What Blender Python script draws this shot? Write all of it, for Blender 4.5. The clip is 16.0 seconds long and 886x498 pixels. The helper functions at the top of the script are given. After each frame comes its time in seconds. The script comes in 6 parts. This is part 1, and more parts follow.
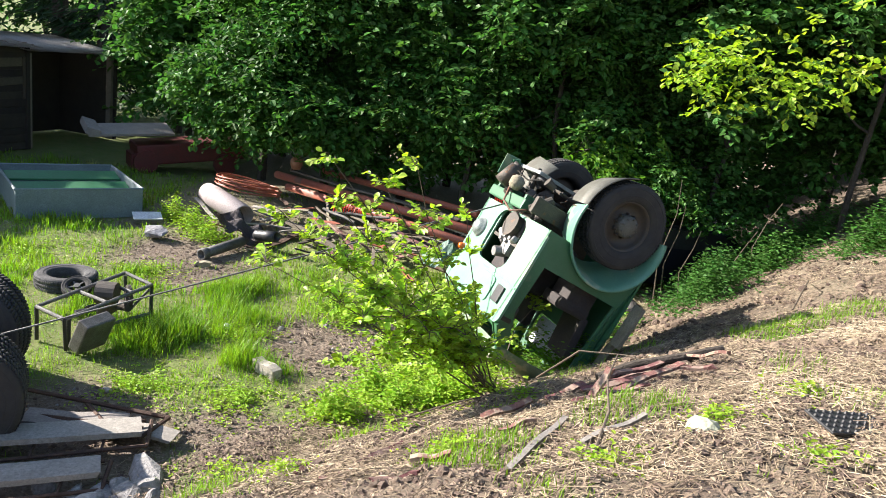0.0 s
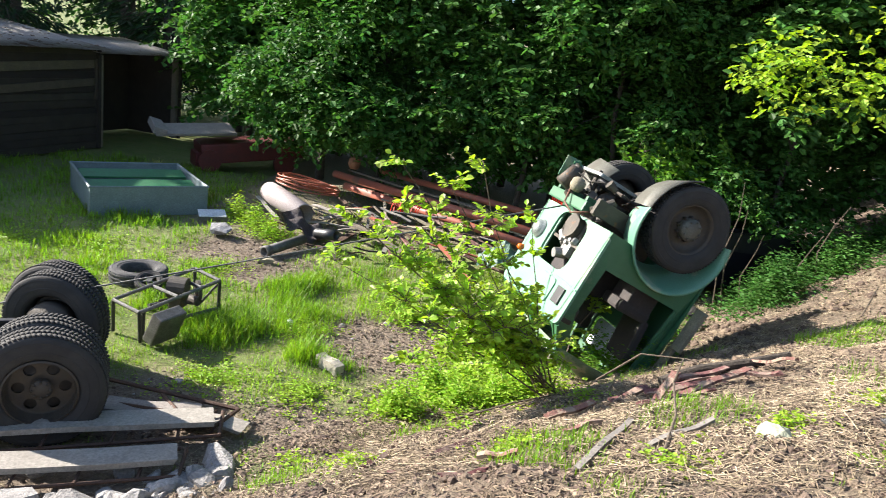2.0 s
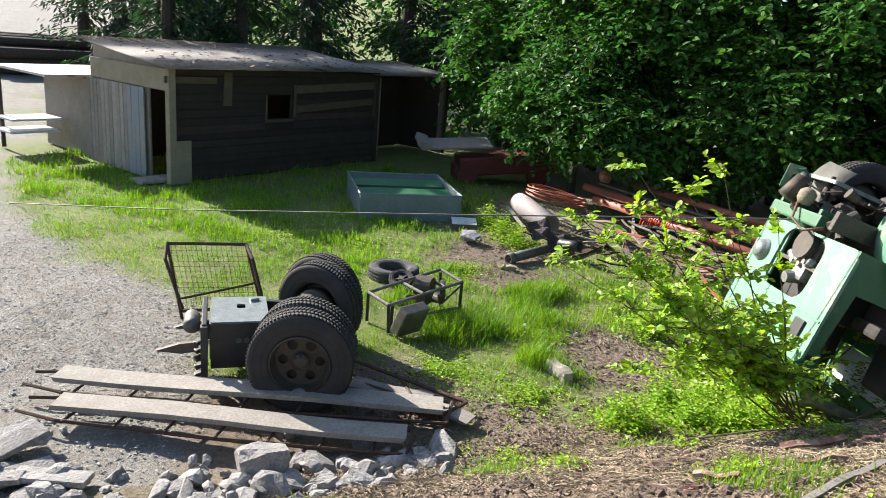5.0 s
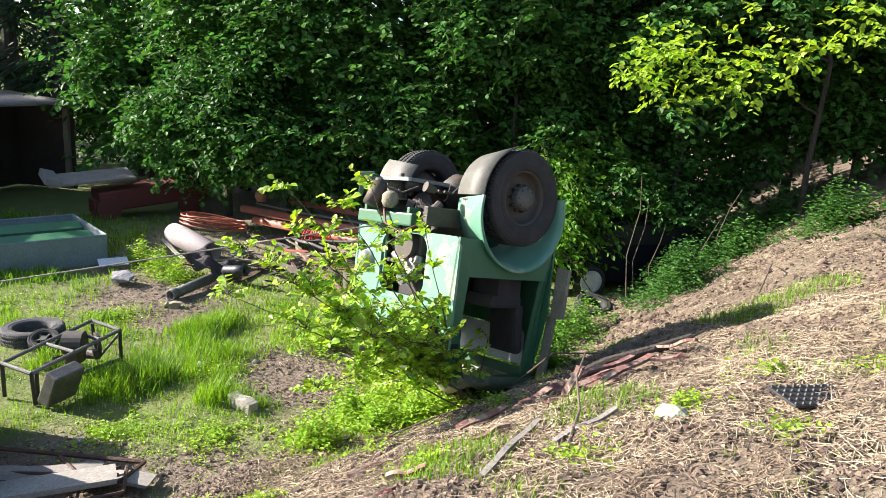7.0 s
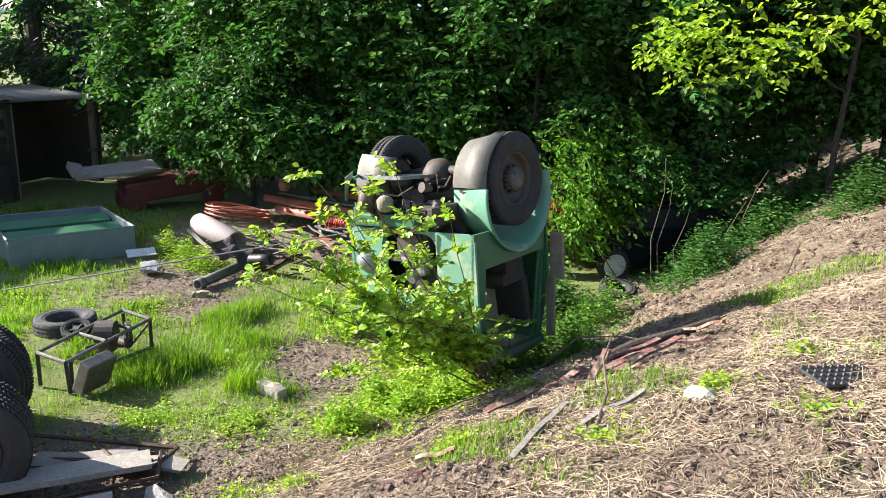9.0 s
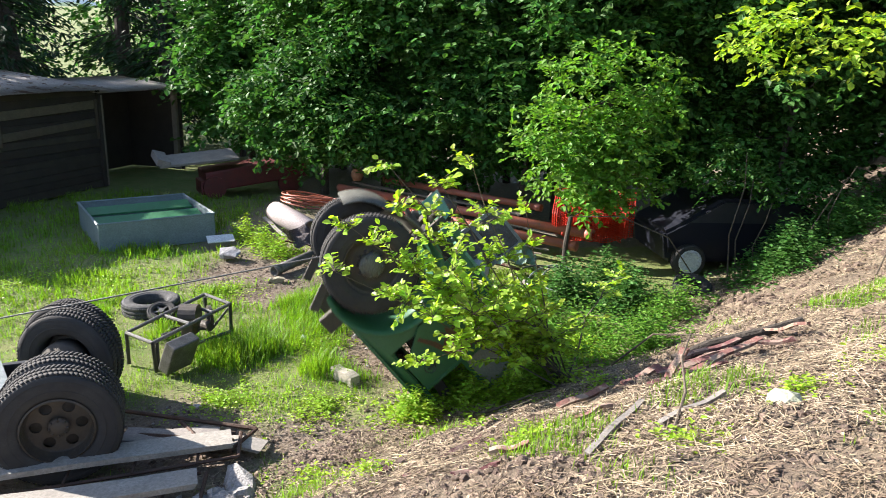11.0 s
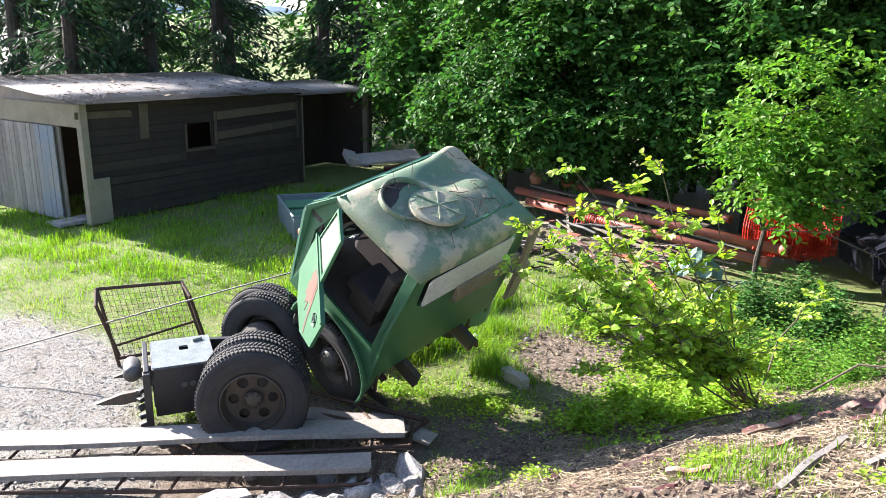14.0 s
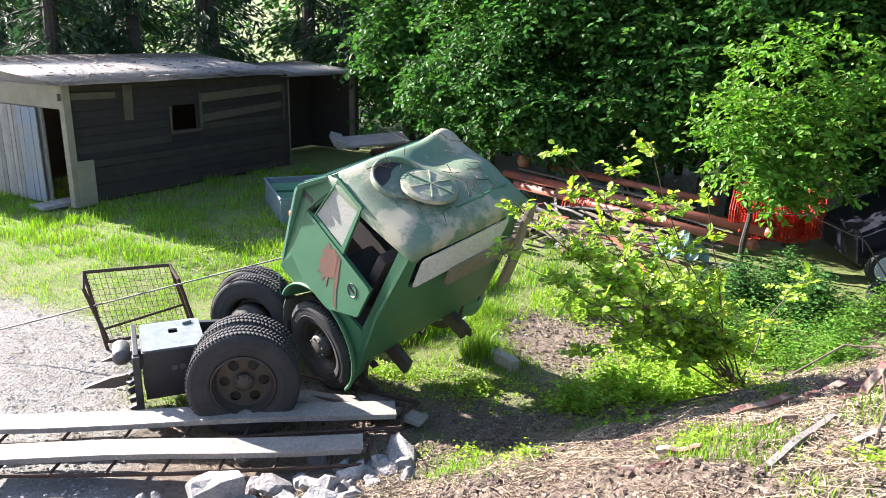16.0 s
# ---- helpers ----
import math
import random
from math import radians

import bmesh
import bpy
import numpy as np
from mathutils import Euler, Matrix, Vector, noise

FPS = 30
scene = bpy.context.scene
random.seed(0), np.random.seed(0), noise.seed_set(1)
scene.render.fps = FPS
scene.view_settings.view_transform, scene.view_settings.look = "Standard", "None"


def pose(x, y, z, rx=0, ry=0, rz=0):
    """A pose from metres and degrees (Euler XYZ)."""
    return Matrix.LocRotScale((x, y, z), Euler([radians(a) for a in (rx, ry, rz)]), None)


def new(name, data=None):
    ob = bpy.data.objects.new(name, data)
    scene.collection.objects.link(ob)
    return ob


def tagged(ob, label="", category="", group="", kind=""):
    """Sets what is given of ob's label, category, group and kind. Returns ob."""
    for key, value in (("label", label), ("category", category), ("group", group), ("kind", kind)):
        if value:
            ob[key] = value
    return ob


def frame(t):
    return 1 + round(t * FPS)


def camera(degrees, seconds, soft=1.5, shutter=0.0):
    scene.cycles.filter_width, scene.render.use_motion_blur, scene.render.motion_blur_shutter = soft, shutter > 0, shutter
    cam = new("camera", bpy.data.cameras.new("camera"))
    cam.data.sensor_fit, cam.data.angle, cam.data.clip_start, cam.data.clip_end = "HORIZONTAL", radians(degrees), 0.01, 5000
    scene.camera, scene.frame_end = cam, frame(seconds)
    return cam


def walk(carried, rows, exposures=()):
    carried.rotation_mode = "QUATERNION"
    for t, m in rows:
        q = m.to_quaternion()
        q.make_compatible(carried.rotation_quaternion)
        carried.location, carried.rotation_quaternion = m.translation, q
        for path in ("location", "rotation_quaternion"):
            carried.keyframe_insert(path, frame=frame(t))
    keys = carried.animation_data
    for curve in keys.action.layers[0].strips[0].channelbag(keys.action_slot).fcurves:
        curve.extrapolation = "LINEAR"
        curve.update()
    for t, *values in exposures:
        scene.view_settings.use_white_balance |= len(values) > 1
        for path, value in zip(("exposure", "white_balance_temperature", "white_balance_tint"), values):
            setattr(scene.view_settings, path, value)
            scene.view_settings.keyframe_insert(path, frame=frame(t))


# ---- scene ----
from mathutils import Quaternion

EYE = 3.75
cam = camera(62.76, 16.0, 0.62, 0.2)
# seconds, eye x y z, yaw, pitch, lean
PATH = [
    (0.0, -0.024, 0.07, 0.02, 0.0, -14.94, 8.18),
    (0.5, -0.006, 0.059, 0.02, -1.76, -14.73, 7.6),
    (1.0, -0.062, 0.035, 0.016, -0.87, -15.99, 7.7),
    (1.5, -0.079, 0.018, 0.019, 0.94, -15.8, 7.95),
    (2.0, -0.165, -0.031, 0.041, 3.91, -15.54, 7.92),
    (2.5, -0.177, -0.092, 0.014, 14.35, -15.9, 7.42),
    (3.0, -0.165, -0.177, 0.042, 27.44, -17.71, 5.0),
    (3.2, -0.14, -0.175, 0.072, 29.78, -17.86, 4.83),
    (5.3, 0.128, 0.021, -0.062, 22.17, -16.34, 4.93),
    (5.5, 0.12, 0.069, -0.068, 16.68, -16.9, 4.89),
    (6.0, 0.118, 0.091, -0.05, 6.15, -15.23, 3.39),
    (6.5, 0.127, 0.073, -0.008, 0.11, -13.86, 3.4),
    (7.0, 0.135, 0.048, -0.007, -1.55, -13.28, 3.14),
    (7.5, 0.124, 0.054, -0.006, -1.37, -13.63, 2.85),
    (8.0, 0.106, 0.037, -0.005, -1.01, -13.57, 2.27),
    (8.5, 0.083, 0.013, -0.005, -0.0, -13.32, 1.68),
    (8.7, 0.113, 0.026, -0.016, 0.06, -13.94, 1.8),
    (10.8, 0.021, -0.012, 0.015, 3.74, -15.26, 1.69),
    (11.0, 0.025, -0.009, 0.015, 5.48, -15.34, 1.66),
    (11.5, 0.034, 0.0, 0.012, 8.07, -15.44, 1.46),
    (12.0, 0.045, 0.018, 0.007, 9.02, -15.9, 1.6),
    (12.5, 0.011, 0.006, 0.014, 10.15, -15.53, 1.38),
    (13.0, -0.007, 0.005, -0.013, 14.13, -15.79, 1.02),
    (13.5, -0.058, -0.002, -0.001, 18.1, -16.01, 0.79),
    (14.0, -0.044, 0.004, -0.007, 19.45, -15.36, 1.12),
    (14.5, -0.06, -0.017, -0.026, 18.98, -16.01, 1.32),
    (15.0, -0.056, -0.009, -0.015, 18.73, -16.4, 1.29),
    (15.5, -0.073, -0.017, -0.027, 18.59, -16.34, 1.68),
    (16.0, -0.088, -0.015, -0.019, 18.26, -16.63, 1.39),
]
walk(cam, [(t, pose(x, y, z + EYE, 90 + pitch, 0, yaw) @ pose(0, 0, 0, 0, 0, lean)) for t, x, y, z, yaw, pitch, lean in PATH],
     [(0.0, 1.56, 6250, 16), (2.4, 1.56, 6250, 14), (3.2, 1.52, 6250, 10), (5.3, 1.26, 6250, 15), (5.8, 1.36, 6250, 16), (6.8, 1.58, 6250, 17), (9.0, 1.56, 6200, 17), (12.0, 1.76, 6150, 16), (14.0, 1.96, 6000, 19), (16.0, 2.04, 6000, 20)])

# ---- light ----
SUN_WAY = Vector((0.80, -0.19, -0.44)).normalized()
world = bpy.data.worlds.new("sky")
scene.world = world
world.use_nodes = True
wn = world.node_tree
sky = wn.nodes.new("ShaderNodeTexSky")
sky.sky_type = "NISHITA"
sky.sun_disc = False
sky.sun_elevation = math.asin(-SUN_WAY.z)
sky.sun_rotation = math.atan2(-SUN_WAY.x, -SUN_WAY.y)
wn.nodes["Background"].inputs["Strength"].default_value = 0.088
wn.links.new(sky.outputs["Color"], wn.nodes["Background"].inputs["Color"])
sun = bpy.data.lights.new("sun", "SUN")
sun.energy, sun.angle, sun.color = 5.6, radians(0.6), (1.0, 0.93, 0.80)
so = new("sun", sun)
so.matrix_world = Matrix.Translation((-20, 8, 20)) @ SUN_WAY.to_track_quat("-Z", "Y").to_matrix().to_4x4()


# ---- materials ----
def material(name, base, second=None, scale=6.0, rough=0.7, metal=0.0, bump=0.15, fine=60.0, third=None, spot=0.6, through_light=0.0, island=False, jitter=0.0):
    """Two colours mixed by a coarse and a fine noise, an optional third colour in patches, and a bump."""
    m = bpy.data.materials.new(name)
    m.use_nodes = True
    nt = m.node_tree
    b = nt.nodes["Principled BSDF"]
    b.inputs["Roughness"].default_value = rough
    b.inputs["Metallic"].default_value = metal
    if through_light:
        b.inputs["Specular IOR Level"].default_value = 0.22
    tc = nt.nodes.new("ShaderNodeTexCoord")

    def noise_node(s, d):
        n = nt.nodes.new("ShaderNodeTexNoise")
        n.inputs["Scale"].default_value, n.inputs["Detail"].default_value, n.inputs["Roughness"].default_value = s, d, 0.65
        nt.links.new(tc.outputs["Object"], n.inputs["Vector"])
        return n

    def mix(f, a, c):
        x = nt.nodes.new("ShaderNodeMix")
        x.data_type = "RGBA"
        for sock, v in ((x.inputs[0], f), (x.inputs[6], a), (x.inputs[7], c)):
            if isinstance(v, tuple):
                sock.default_value = (*v, 1)
            elif isinstance(v, float):
                sock.default_value = v
            else:
                nt.links.new(v, sock)
        return x.outputs[2]

    def ramp(v, lo, hi):
        r = nt.nodes.new("ShaderNodeMapRange")
        r.inputs[1].default_value, r.inputs[2].default_value = lo, hi
        nt.links.new(v, r.inputs[0])
        return r.outputs[0]
    second = second or tuple(c * 0.7 for c in base)
    coarse, grain = noise_node(scale, 4), noise_node(fine, 3)
    col = mix(ramp(coarse.outputs["Fac"], 0.35, 0.65), base, second)
    col = mix(ramp(grain.outputs["Fac"], 0.3, 0.8), col, tuple(c * 0.6 for c in second))
    if third:
        patch = noise_node(scale * 0.7, 6)
        col = mix(ramp(patch.outputs["Fac"], spot, spot + 0.05), col, third)
    if island or jitter:
        g = nt.nodes.new("ShaderNodeNewGeometry" if island else "ShaderNodeObjectInfo")
        h = nt.nodes.new("ShaderNodeHueSaturation")
        out = g.outputs["Random Per Island" if island else "Random"]
        rr = nt.nodes.new("ShaderNodeMapRange")
        rr.inputs[3].default_value, rr.inputs[4].default_value = 1 - (jitter or 0.4), 1 + (jitter or 0.4)
        nt.links.new(out, rr.inputs[0])
        nt.links.new(rr.outputs[0], h.inputs["Value"])
        hh = nt.nodes.new("ShaderNodeMapRange")
        hh.inputs[3].default_value, hh.inputs[4].default_value = 0.485, 0.515
        nt.links.new(out, hh.inputs[0])
        nt.links.new(hh.outputs[0], h.inputs["Hue"])
        nt.links.new(col, h.inputs["Color"])
        col = h.outputs["Color"]
    nt.links.new(col, b.inputs["Base Color"])
    if bump:
        bp = nt.nodes.new("ShaderNodeBump")
        bp.inputs["Strength"].default_value, bp.inputs["Distance"].default_value = bump, 0.02
        nt.links.new(grain.outputs["Fac"], bp.inputs["Height"])
        nt.links.new(bp.outputs["Normal"], b.inputs["Normal"])
    if through_light:
        tr = nt.nodes.new("ShaderNodeBsdfTranslucent")
        bright = nt.nodes.new("ShaderNodeHueSaturation")
        bright.inputs["Value"].default_value, bright.inputs["Saturation"].default_value = 1.6, 1.1
        nt.links.new(col, bright.inputs["Color"])
        nt.links.new(bright.outputs["Color"], tr.inputs["Color"])
        ms = nt.nodes.new("ShaderNodeMixShader")
        ms.inputs[0].default_value = through_light
        nt.links.new(b.outputs[0], ms.inputs[1])
        nt.links.new(tr.outputs[0], ms.inputs[2])
        nt.links.new(ms.outputs[0], nt.nodes["Material Output"].inputs["Surface"])
    return m


# one cab green in two tones; PALE has the sunlight put in
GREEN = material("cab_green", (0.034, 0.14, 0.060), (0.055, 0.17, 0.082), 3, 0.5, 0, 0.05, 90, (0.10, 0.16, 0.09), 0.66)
PALE = material("cab_sunlit_green", (0.105, 0.29, 0.18), (0.16, 0.34, 0.23), 3, 0.5, 0, 0.08, 90, (0.24, 0.33, 0.22), 0.58)
ROOFPAINT = material("cab_roof_green", (0.07, 0.19, 0.10), (0.20, 0.24, 0.15), 2.2, 0.65, 0, 0.12, 60, (0.33, 0.31, 0.21), 0.54)
RED_RUST = material("red_primer", (0.22, 0.065, 0.04), (0.10, 0.07, 0.04), 12, 0.7, 0, 0.1, 60)
RUBBER = material("tyre_rubber", (0.024, 0.024, 0.024), (0.05, 0.047, 0.042), 5, 0.85, 0, 0.3, 80)
DARK_METAL = material("dirty_metal", (0.06, 0.055, 0.05), (0.10, 0.085, 0.065), 9, 0.65, 0.3, 0.3, 70, (0.13, 0.07, 0.035), 0.6)
RIM = material("wheel_rim", (0.06, 0.055, 0.05), (0.10, 0.08, 0.055), 9, 0.6, 0.3, 0.2, 70)
HUBM = material("hub_grey", (0.15, 0.155, 0.13), (0.10, 0.095, 0.075), 9, 0.6, 0.2, 0.2, 70)
BLACKM = material("black_paint", (0.022, 0.022, 0.024), (0.04, 0.04, 0.04), 5, 0.45, 0.0, 0.1, 70)
CAST = material("cast_aluminium", (0.42, 0.42, 0.40), (0.25, 0.24, 0.22), 15, 0.5, 0.5, 0.3, 90)
ORANGE = material("orange_lens", (0.75, 0.16, 0.01), (0.55, 0.12, 0.01), 20, 0.25, 0, 0, 90)
LAMP = material("headlight_grey", (0.40, 0.44, 0.42), (0.25, 0.28, 0.26), 10, 0.3, 0.2, 0.1, 60)
GLASSY = material("dusty_window", (0.30, 0.33, 0.30), (0.38, 0.38, 0.32), 4, 0.25, 0, 0.02, 50)
SEAT = material("black_seat", (0.03, 0.028, 0.028), (0.05, 0.04, 0.035), 8, 0.8, 0, 0.3, 40)
# front-wall boards, their browns lowered to hold the wall's shade
WOODA = material("dimmed_patch_boards", (0.115, 0.09, 0.055), (0.075, 0.06, 0.04), 3, 0.85, 0, 0.4, 45, jitter=0.3)
WOODD = material("shade_dark_boards", (0.024, 0.018, 0.013), (0.042, 0.032, 0.023), 3, 0.85, 0, 0.4, 45, jitter=0.35)
WOODL = material("pale_boards", (0.30, 0.26, 0.19), (0.22, 0.185, 0.13), 3, 0.85, 0, 0.4, 45, jitter=0.25)
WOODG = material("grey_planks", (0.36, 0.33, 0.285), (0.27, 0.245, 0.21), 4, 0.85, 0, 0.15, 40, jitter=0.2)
WOODR = material("red_painted_wood", (0.22, 0.085, 0.075), (0.14, 0.065, 0.055), 9, 0.85, 0, 0.4, 50, (0.24, 0.17, 0.13), 0.5, jitter=0.25)
BARK = material("bark", (0.085, 0.07, 0.055), (0.05, 0.04, 0.03), 8, 0.95, 0, 0.8, 30)
TWIG = material("twig_bark", (0.16, 0.12, 0.085), (0.10, 0.08, 0.055), 10, 0.9, 0, 0.4, 60)
RUSTY = material("rusty_steel", (0.13, 0.075, 0.05), (0.08, 0.05, 0.035), 12, 0.8, 0.3, 0.4, 70)
STEEL = material("grey_steel", (0.20, 0.20, 0.19), (0.12, 0.115, 0.105), 10, 0.6, 0.4, 0.3, 60)
SHEET = material("corrugated_sheet", (0.62, 0.59, 0.54), (0.46, 0.42, 0.37), 2, 0.6, 0.2, 0.1, 50, (0.20, 0.14, 0.10), 0.6)
WHITE = material("white_board", (0.72, 0.74, 0.76), (0.62, 0.64, 0.66), 5, 0.6, 0, 0.1, 40)
BLUEP = material("faded_blue_boards", (0.20, 0.26, 0.34), (0.30, 0.29, 0.26), 2, 0.85, 0, 0.3, 40)
TUBM = material("tub_grey", (0.20, 0.26, 0.27), (0.15, 0.20, 0.20), 3, 0.6, 0, 0.1, 50)
TUBG = material("tub_green", (0.025, 0.20, 0.075), (0.03, 0.15, 0.06), 3, 0.55, 0, 0.1, 50)
ROCK = material("broken_concrete", (0.42, 0.405, 0.38), (0.26, 0.25, 0.235), 6, 0.95, 0, 0.9, 40, jitter=0.2)
ORPIPE = material("orange_pipe", (0.52, 0.15, 0.08), (0.36, 0.12, 0.08), 3, 0.55, 0, 0.1, 50, (0.20, 0.11, 0.08), 0.58)
LEAF = material("hedge_leaf", (0.094, 0.215, 0.040), (0.058, 0.150, 0.030), 0.6, 0.55, 0, 0, 20, through_light=0.30, island=True)
LEAFM = material("shrub_leaf", (0.18, 0.34, 0.045), (0.12, 0.26, 0.034), 0.9, 0.5, 0, 0, 20, through_light=0.35, island=True)
LEAFB = material("bush_leaf", (0.40, 0.54, 0.060), (0.27, 0.43, 0.045), 0.9, 0.42, 0, 0, 20, through_light=0.40, island=True)
NEEDLE = material("conifer_needles", (0.035, 0.075, 0.030), (0.025, 0.055, 0.022), 0.8, 0.6, 0, 0, 20, through_light=0.2, island=True)
GRASSM = material("grass_blades", (0.27, 0.42, 0.045), (0.16, 0.30, 0.032), 0.7, 0.5, 0, 0, 20, (0.34, 0.34, 0.11), 0.60, through_light=0.35, island=True)
STRAW = material("dry_stalks", (0.55, 0.45, 0.30), (0.17, 0.12, 0.075), 1.0, 0.85, 0, 0, 30, island=True)
LITTER = material("dead_leaves", (0.10, 0.066, 0.048), (0.30, 0.22, 0.155), 1.0, 0.85, 0, 0, 30, island=True)


# ---- building helpers ----
def part(name, bm, mat, parent=None, label="", smooth=False):
    me = bpy.data.meshes.new(name)
    bm.normal_update()
    bm.to_mesh(me)
    bm.free()
    me.materials.append(mat)
    if smooth:
        me.polygons.foreach_set("use_smooth", [True] * len(me.polygons))
    ob = new(name, me)
    if parent:
        ob.parent = parent
    if label:
        tagged(ob, label)
    return ob


def thing(name, label, category, m, group=""):
    e = new(name)
    e.empty_display_size = 0.2
    e.matrix_world = m
    return tagged(e, label, category, group)


def box(bm, sx, sy, sz, m=None, bevel=0.0):
    r = bmesh.ops.create_cube(bm, size=1, matrix=(m or Matrix()) @ Matrix.Diagonal((sx, sy, sz, 1)))
    if bevel:
        es = list({e for v in r["verts"] for e in v.link_edges})
        bmesh.ops.bevel(bm, geom=es, offset=bevel, segments=2, affect="EDGES", profile=0.6)


def at(x, y, z, rx=0, ry=0, rz=0):
    return pose(x, y, z, rx, ry, rz)


def cyl(bm, r1, r2, h, m=None, seg=20):
    bmesh.ops.create_cone(bm, cap_ends=True, segments=seg, radius1=r1, radius2=r2, depth=h, matrix=m or Matrix())


def lathe(bm, prof, m=None, seg=36, a0=0.0, a1=360.0, closed=False):
    """Turns the profile (radius, height) round z."""
    m = m or Matrix()
    full = abs(a1 - a0) > 359.9
    n = seg if full else seg + 1
    rings = [[bm.verts.new(m @ Vector((r * math.cos(a), r * math.sin(a), h))) for r, h in prof]
             for a in (radians(a0 + (a1 - a0) * i / seg) for i in range(n))]
    k = len(prof)
    for i in range(seg):
        A, B = rings[i], rings[(i + 1) % n]
        for j in range(k if closed else k - 1):
            bm.faces.new((A[j], B[j], B[(j + 1) % k], A[(j + 1) % k]))


def tube(bm, pts, r, seg=6, r_end=None):
    pts = [Vector(p) for p in pts]
    rings = []
    side = None
    for i, p in enumerate(pts):
        d = (pts[min(i + 1, len(pts) - 1)] - pts[max(i - 1, 0)]).normalized()
        side = (side - d * side.dot(d)) if side else d.orthogonal()
        side.normalize()
        up = d.cross(side)
        rr = r if r_end is None else r + (r_end - r) * i / max(1, len(pts) - 1)
        rings.append([bm.verts.new(p + (side * math.cos(a) + up * math.sin(a)) * rr) for a in (2 * math.pi * k / seg for k in range(seg))])
    for A, B in zip(rings, rings[1:]):
        for k in range(seg):
            bm.faces.new((A[k], A[(k + 1) % seg], B[(k + 1) % seg], B[k]))
    bm.faces.new(rings[0][::-1])
    bm.faces.new(rings[-1])


def plate(bm, outer, holes=(), thick=0.03, m=None):
    """A flat plate in the xy plane with holes, thick along -z."""
    m = m or Matrix()
    t = bmesh.new()
    edges = []
    for loop in (outer, *holes):
        vs = [t.verts.new((x, y, 0)) for x, y in loop]
        edges += [t.edges.new((vs[i], vs[(i + 1) % len(vs)])) for i in range(len(vs))]
    bmesh.ops.triangle_fill(t, use_beauty=True, use_dissolve=False, edges=edges)
    ex = bmesh.ops.extrude_face_region(t, geom=t.faces[:])
    for v in ex["geom"]:
        if isinstance(v, bmesh.types.BMVert):
            v.co.z -= thick
    bmesh.ops.recalc_face_normals(t, faces=t.faces[:])
    me = bpy.data.meshes.new("tmp")
    t.to_mesh(me)
    t.free()
    me.transform(m)
    bm.from_mesh(me)
    bpy.data.meshes.remove(me)


def rounded(x0, y0, x1, y1, r, n=5):
    out = []
    for cx, cy, a in ((x1 - r, y1 - r, 0), (x0 + r, y1 - r, 90), (x0 + r, y0 + r, 180), (x1 - r, y0 + r, 270)):
        out += [(cx + r * math.cos(radians(a + 90 * i / n)), cy + r * math.sin(radians(a + 90 * i / n))) for i in range(n + 1)]
    return out


# ---- ground ----
TOE = [(-40, -30), (-9, -1.0), (-5.6, 1.6), (-2.6, 4.5), (-1.0, 6.3), (0.7, 7.9), (2.2, 9.4), (3.3, 11.6), (5.0, 14.5), (9, 24), (16, 60)]


def toe_distance(x, y):
    best, sign = 1e9, 1
    for (ax, ay), (bx, by) in zip(TOE, TOE[1:]):
        dx, dy = bx - ax, by - ay
        k = max(0.0, min(1.0, ((x - ax) * dx + (y - ay) * dy) / (dx * dx + dy * dy)))
        d = math.hypot(x - ax - k * dx, y - ay - k * dy)
        if d < best:
            best, sign = d, (1 if (x - ax) * dy - (y - ay) * dx > 0 else -1)
    return best * sign


PROFILE = ((-99, 0), (-0.5, 0), (0.3, 0.18), (1.2, 0.72), (2.4, 1.3), (3.6, 1.72), (5.2, 2.1), (9, 2.5), (30, 4.0), (999, 4.0))


def height(x, y, rough=True):
    s = toe_distance(x, y)
    z = 0
    for (a, za), (b, zb) in zip(PROFILE, PROFILE[1:]):
        if a <= s < b:
            k = (s - a) / (b - a)
            z = za + (zb - za) * k
            break
    z *= 1 + 0.035 * max(-4, min(12, x))
    far = max(0.0, math.hypot(x, y) - 40)
    z += (0.055 * far if far < 300 else 16.5) if y > 0 else 0.0
    if rough:
        z += 0.05 * noise.noise((x * 0.7, y * 0.7, 0)) + (0.07 * noise.noise((x * 2.1, y * 2.1, 3)) + 0.03 * noise.noise((x * 6, y * 6, 5)) if s > 0 else 0.015 * noise.noise((x * 4, y * 4, 5)))
    return z


